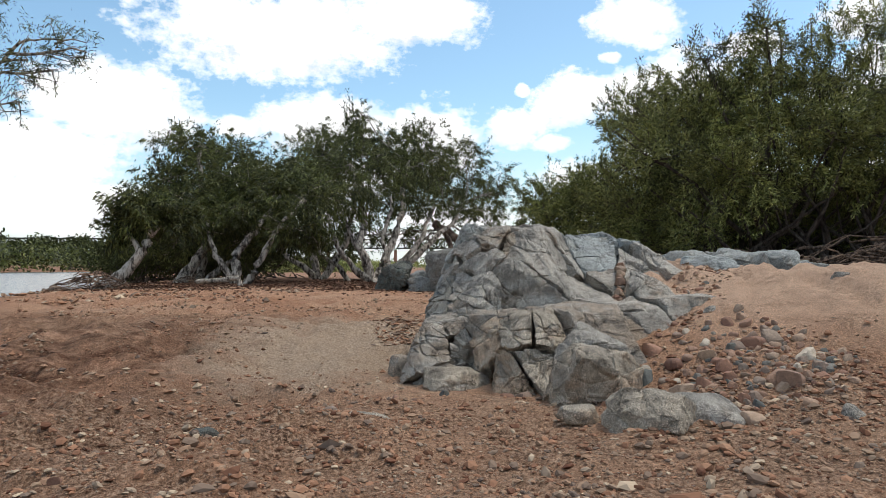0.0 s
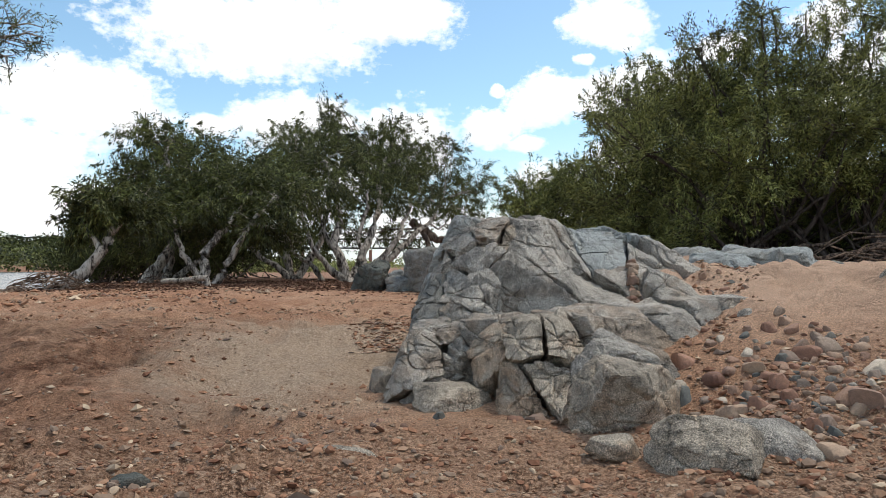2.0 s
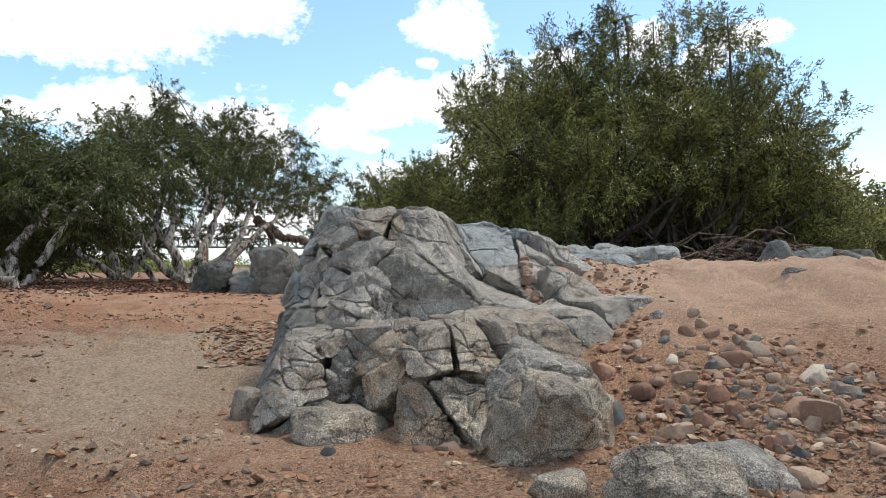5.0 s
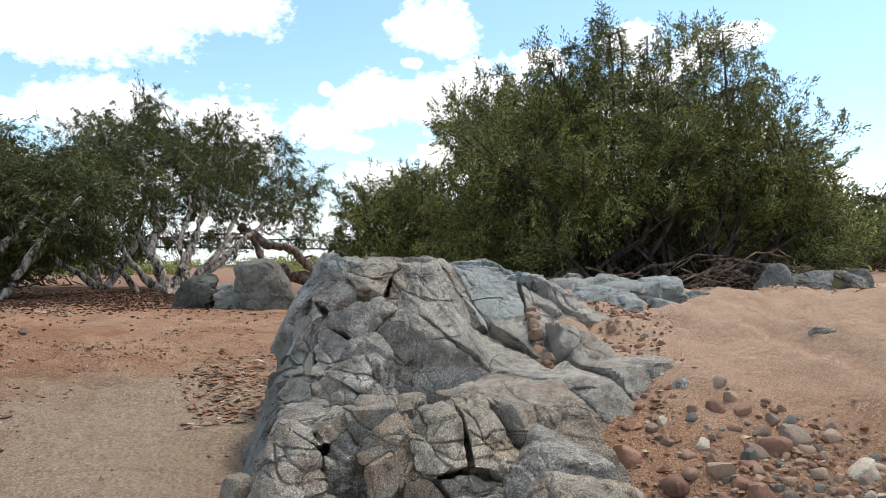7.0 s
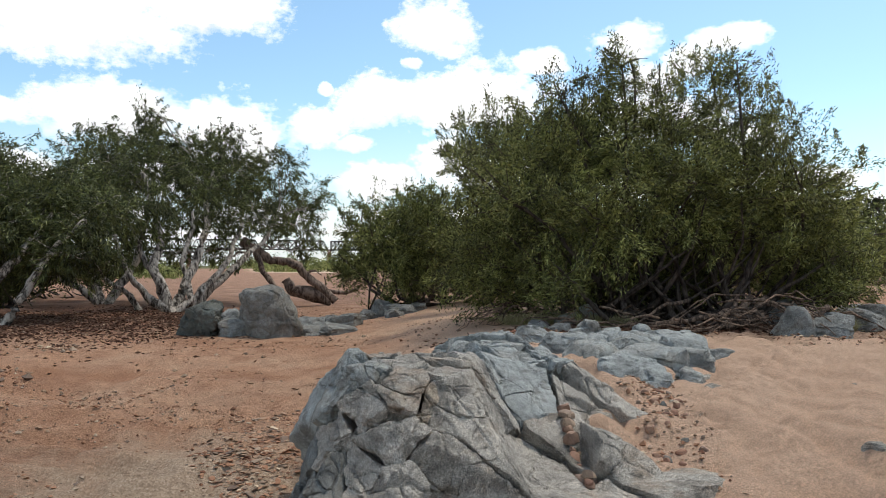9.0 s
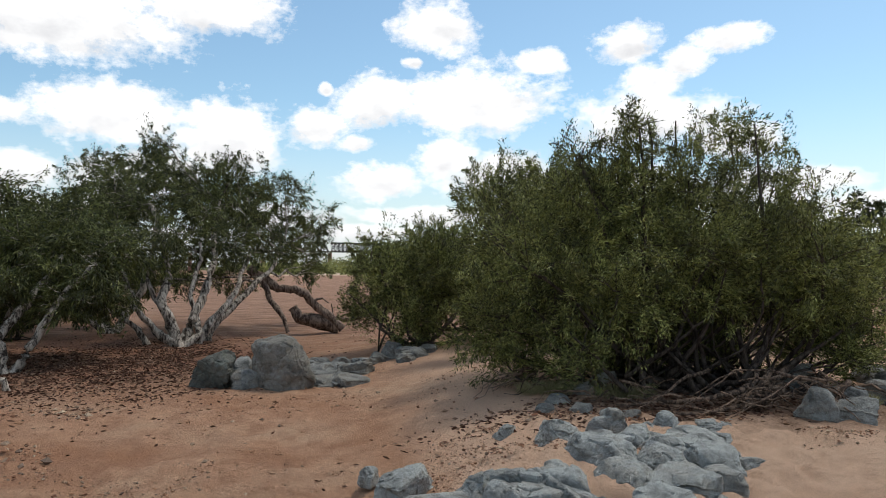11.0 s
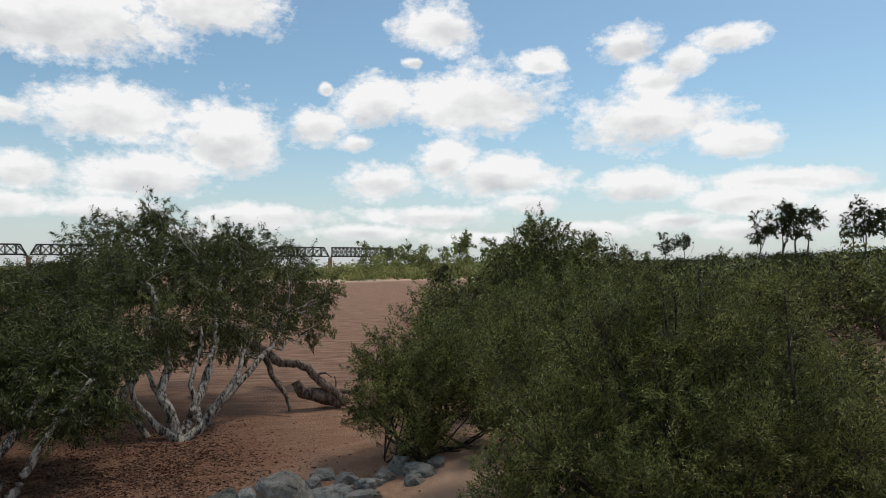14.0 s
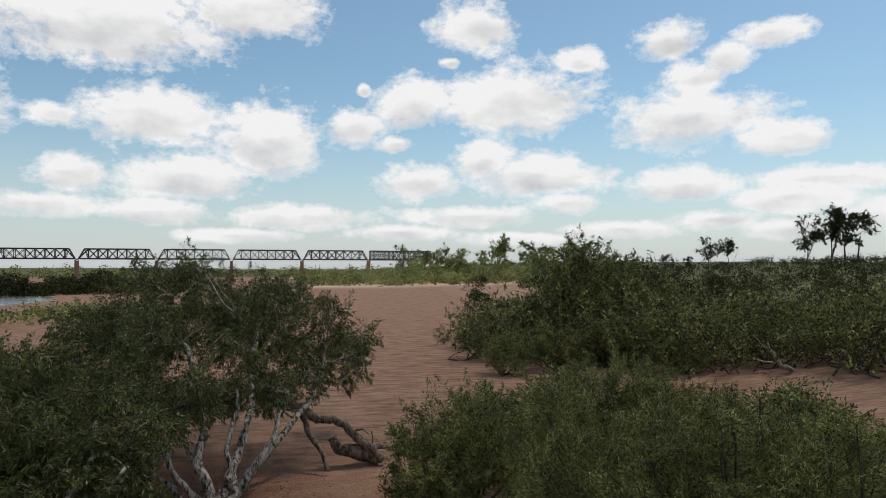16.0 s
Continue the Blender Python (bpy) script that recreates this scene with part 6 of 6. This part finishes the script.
wood("stump_log", [([(-10.2, 29.4, 0.66), (-9.2, 29.2, 0.74), (-8.3, 29.0, 0.80)], 0.10, 0.10), ([(-8.35, 29.0, 0.82), (-8.25, 28.95, 0.4)], 0.10, 0.12)], "pale bent dead limb propped on the ground", "dead wood", 72, PAPERBARK)


def root_heap(x, y, r, n, seed, label, tall=0.6):
    g = np.random.default_rng(seed)
    base = (x, y, gz(x, y))
    root = thing("root_tangle", base, label, "roots", "root tangles")
    for k in range(n):
        s = Soup()
        a = g.uniform(0, 6.283)
        p = np.array([r * g.uniform(0, 0.5) * math.cos(a), r * 0.5 * g.uniform(0, 1) * math.sin(a), g.uniform(0.1, tall)])
        b = a + g.normal(0, 0.6)
        q = np.array([r * g.uniform(0.7, 1.3) * math.cos(b), r * 0.7 * g.uniform(0.7, 1.2) * math.sin(b), 0])
        q[2] = gz(x + q[0], y + q[1]) - base[2] + g.uniform(0.0, 0.4 * tall)
        s.tube(crooked(p, q, 8, 0.12, g, 0.08), g.uniform(0.012, 0.04), 0.008, 5, 0.2, seed)
        part("root", s.mesh("root", ROOT), root)
    return root


root_heap(-13.0, 26.5, 1.2, 60, 81, "dark flood-washed root tangle on the bank", 0.7)
wood("drift_log", [([(-22.6, 40.2, -0.1), (-21.9, 40, 0.05), (-21.2, 40.1, -0.05)], 0.2, 0.12), ([(-22.2, 40.1, 0.1), (-21.8, 40.2, 0.35), (-21.3, 40.2, 0.3)], 0.1, 0.05)], "dark driftwood lying in the pool", "driftwood", 73)
root_heap(-12.4, 35.4, 1.2, 26, 82, "exposed roots below a paperbark", 0.6)
root_heap(11.6, 17.0, 1.6, 14, 83, "pale exposed roots and dead sticks under the thicket", 0.8)
root_heap(9.2, 17.6, 2.4, 12, 84, "long grey roots spilling from the thicket", 0.55)
root_heap(11.2, 16.7, 2.4, 16, 87, "fan of thin bleached dead sticks below the thicket", 0.9)
root_heap(7.4, 18.6, 1.5, 14, 88, "dry sticks at the foot of the thicket", 0.7)
root_heap(6.6, 21.0, 1.6, 24, 85, "dry sticks at the foot of the thicket", 0.6)
for k, line in enumerate([[(11.4, 17.9, 1.6), (9.8, 17.3, 1.5), (8.4, 17.4, 1.35), (7.2, 17.9, 1.25)], [(11.6, 17.7, 1.5), (10.4, 16.9, 1.35), (9.0, 16.8, 1.2), (8.2, 17.2, 1.15)], [(12.0, 18.2, 1.5), (10.8, 17.4, 1.4), (9.6, 17.0, 1.2), (8.8, 16.9, 1.12)], [(13.4, 17.4, 1.2), (12.8, 16.9, 1.7), (12.0, 16.6, 1.3), (11.6, 16.3, 1.05)]]):
    wood("bare_limb", [(line, 0.085, 0.03)], "long bare limb sprawling low under the thicket", "limb", 86 + k, ROOT, "low limbs")
lg = np.random.default_rng(31)
for k in range(9):
    a = np.array([lg.uniform(9.6, 13.6), lg.uniform(17.6, 18.8), 1.5])
    b = a + np.array([lg.uniform(-2.8, -0.9) if k % 3 else lg.uniform(0.4, 1.4), lg.uniform(-1.5, -0.6), 0])
    mid = 0.5 * (a + b) + np.array([0, 0, lg.uniform(0.05, 0.5)])
    b[2] = gz(b[0], b[1]) + 0.05
    a[2] = gz(a[0], a[1]) + lg.uniform(0.25, 0.8)
    mid[2] = max(mid[2] - 0.3, gz(mid[0], mid[1]) + 0.12)
    wood("bare_limb", [([tuple(a), tuple(mid), tuple(b)], lg.uniform(0.04, 0.09), 0.02)], "bare brown limb arching low under the thicket", "limb", 140 + k, ROOT, "low limbs")
for k, (x, y, a) in enumerate([(54, 73, 200), (60, 70, 20), (57, 76, 150)]):
    d = Vector((math.cos(radians(a)), math.sin(radians(a)), 0))
    z = gz(x, y)
    wood("dead_tree", [([(x, y, z + 0.3), (x + 2 * d.x, y + 2 * d.y, z + 1.0), (x + 4.5 * d.x, y + 4.5 * d.y, z + 3.6)], 0.28, 0.08), ([(x + 1.6 * d.x, y + 1.6 * d.y, z + 0.9), (x + 3.8 * d.x, y + 2.4, z + 1.5)], 0.14, 0.05)], "pale fallen dead tree below the bank", "dead tree", 95 + k, PAPERBARK, "dead trees")


# ---- litter ----
def litter(n, cx, cy, rx, ry, seed, label):
    g = np.random.default_rng(seed)
    x, y = cx + g.normal(0, rx, n), cy + g.normal(0, ry, n)
    p = np.stack([x, y, ground_z(x, y) + 0.015], 1)
    way = g.normal(0, 1, (n, 3)) * np.array([1, 1, 0.12])
    v, f = leaves(p, way, 0.16, 0.06, g, 0.0)
    return tagged(new("leaf_litter", build("leaf_litter", v, f, LITTER, False)), label, "leaf litter", kind="stuff")


litter(11000, -4.8, 36, 2.6, 4.6, 61, "dry brown leaf litter under the paperbarks")
litter(9000, -10.0, 33, 3.0, 4.0, 62, "dry brown leaf litter under the grove")
litter(2500, 8.5, 17.8, 2.6, 0.9, 63, "dry brown leaf litter below the thicket")


# ---- dry grass ----
def grass_tuft(x, y, r, n, seed):
    g = np.random.default_rng(seed)
    a, d = g.uniform(0, 6.283, n), r * np.sqrt(g.uniform(0, 1, n))
    px, py = x + d * np.cos(a), y + 0.6 * d * np.sin(a)
    p = np.stack([px, py, ground_z(px, py) - 0.02], 1)
    way = np.stack([0.35 * np.cos(a), 0.35 * np.sin(a), np.ones(n)], 1) + g.normal(0, 0.22, (n, 3))
    v, f = leaves(p, way, 0.42, 0.012, g, 0.3)
    return tagged(new("dry_grass", build("dry_grass", v, f, GRASS, False)), "dry straw-coloured grass at the thicket's edge", "grass", kind="stuff")


grass_tuft(6.9, 20.4, 1.1, 2600, 171)
grass_tuft(8.3, 19.4, 0.8, 1500, 172)
grass_tuft(12.9, 16.6, 0.35, 500, 173)
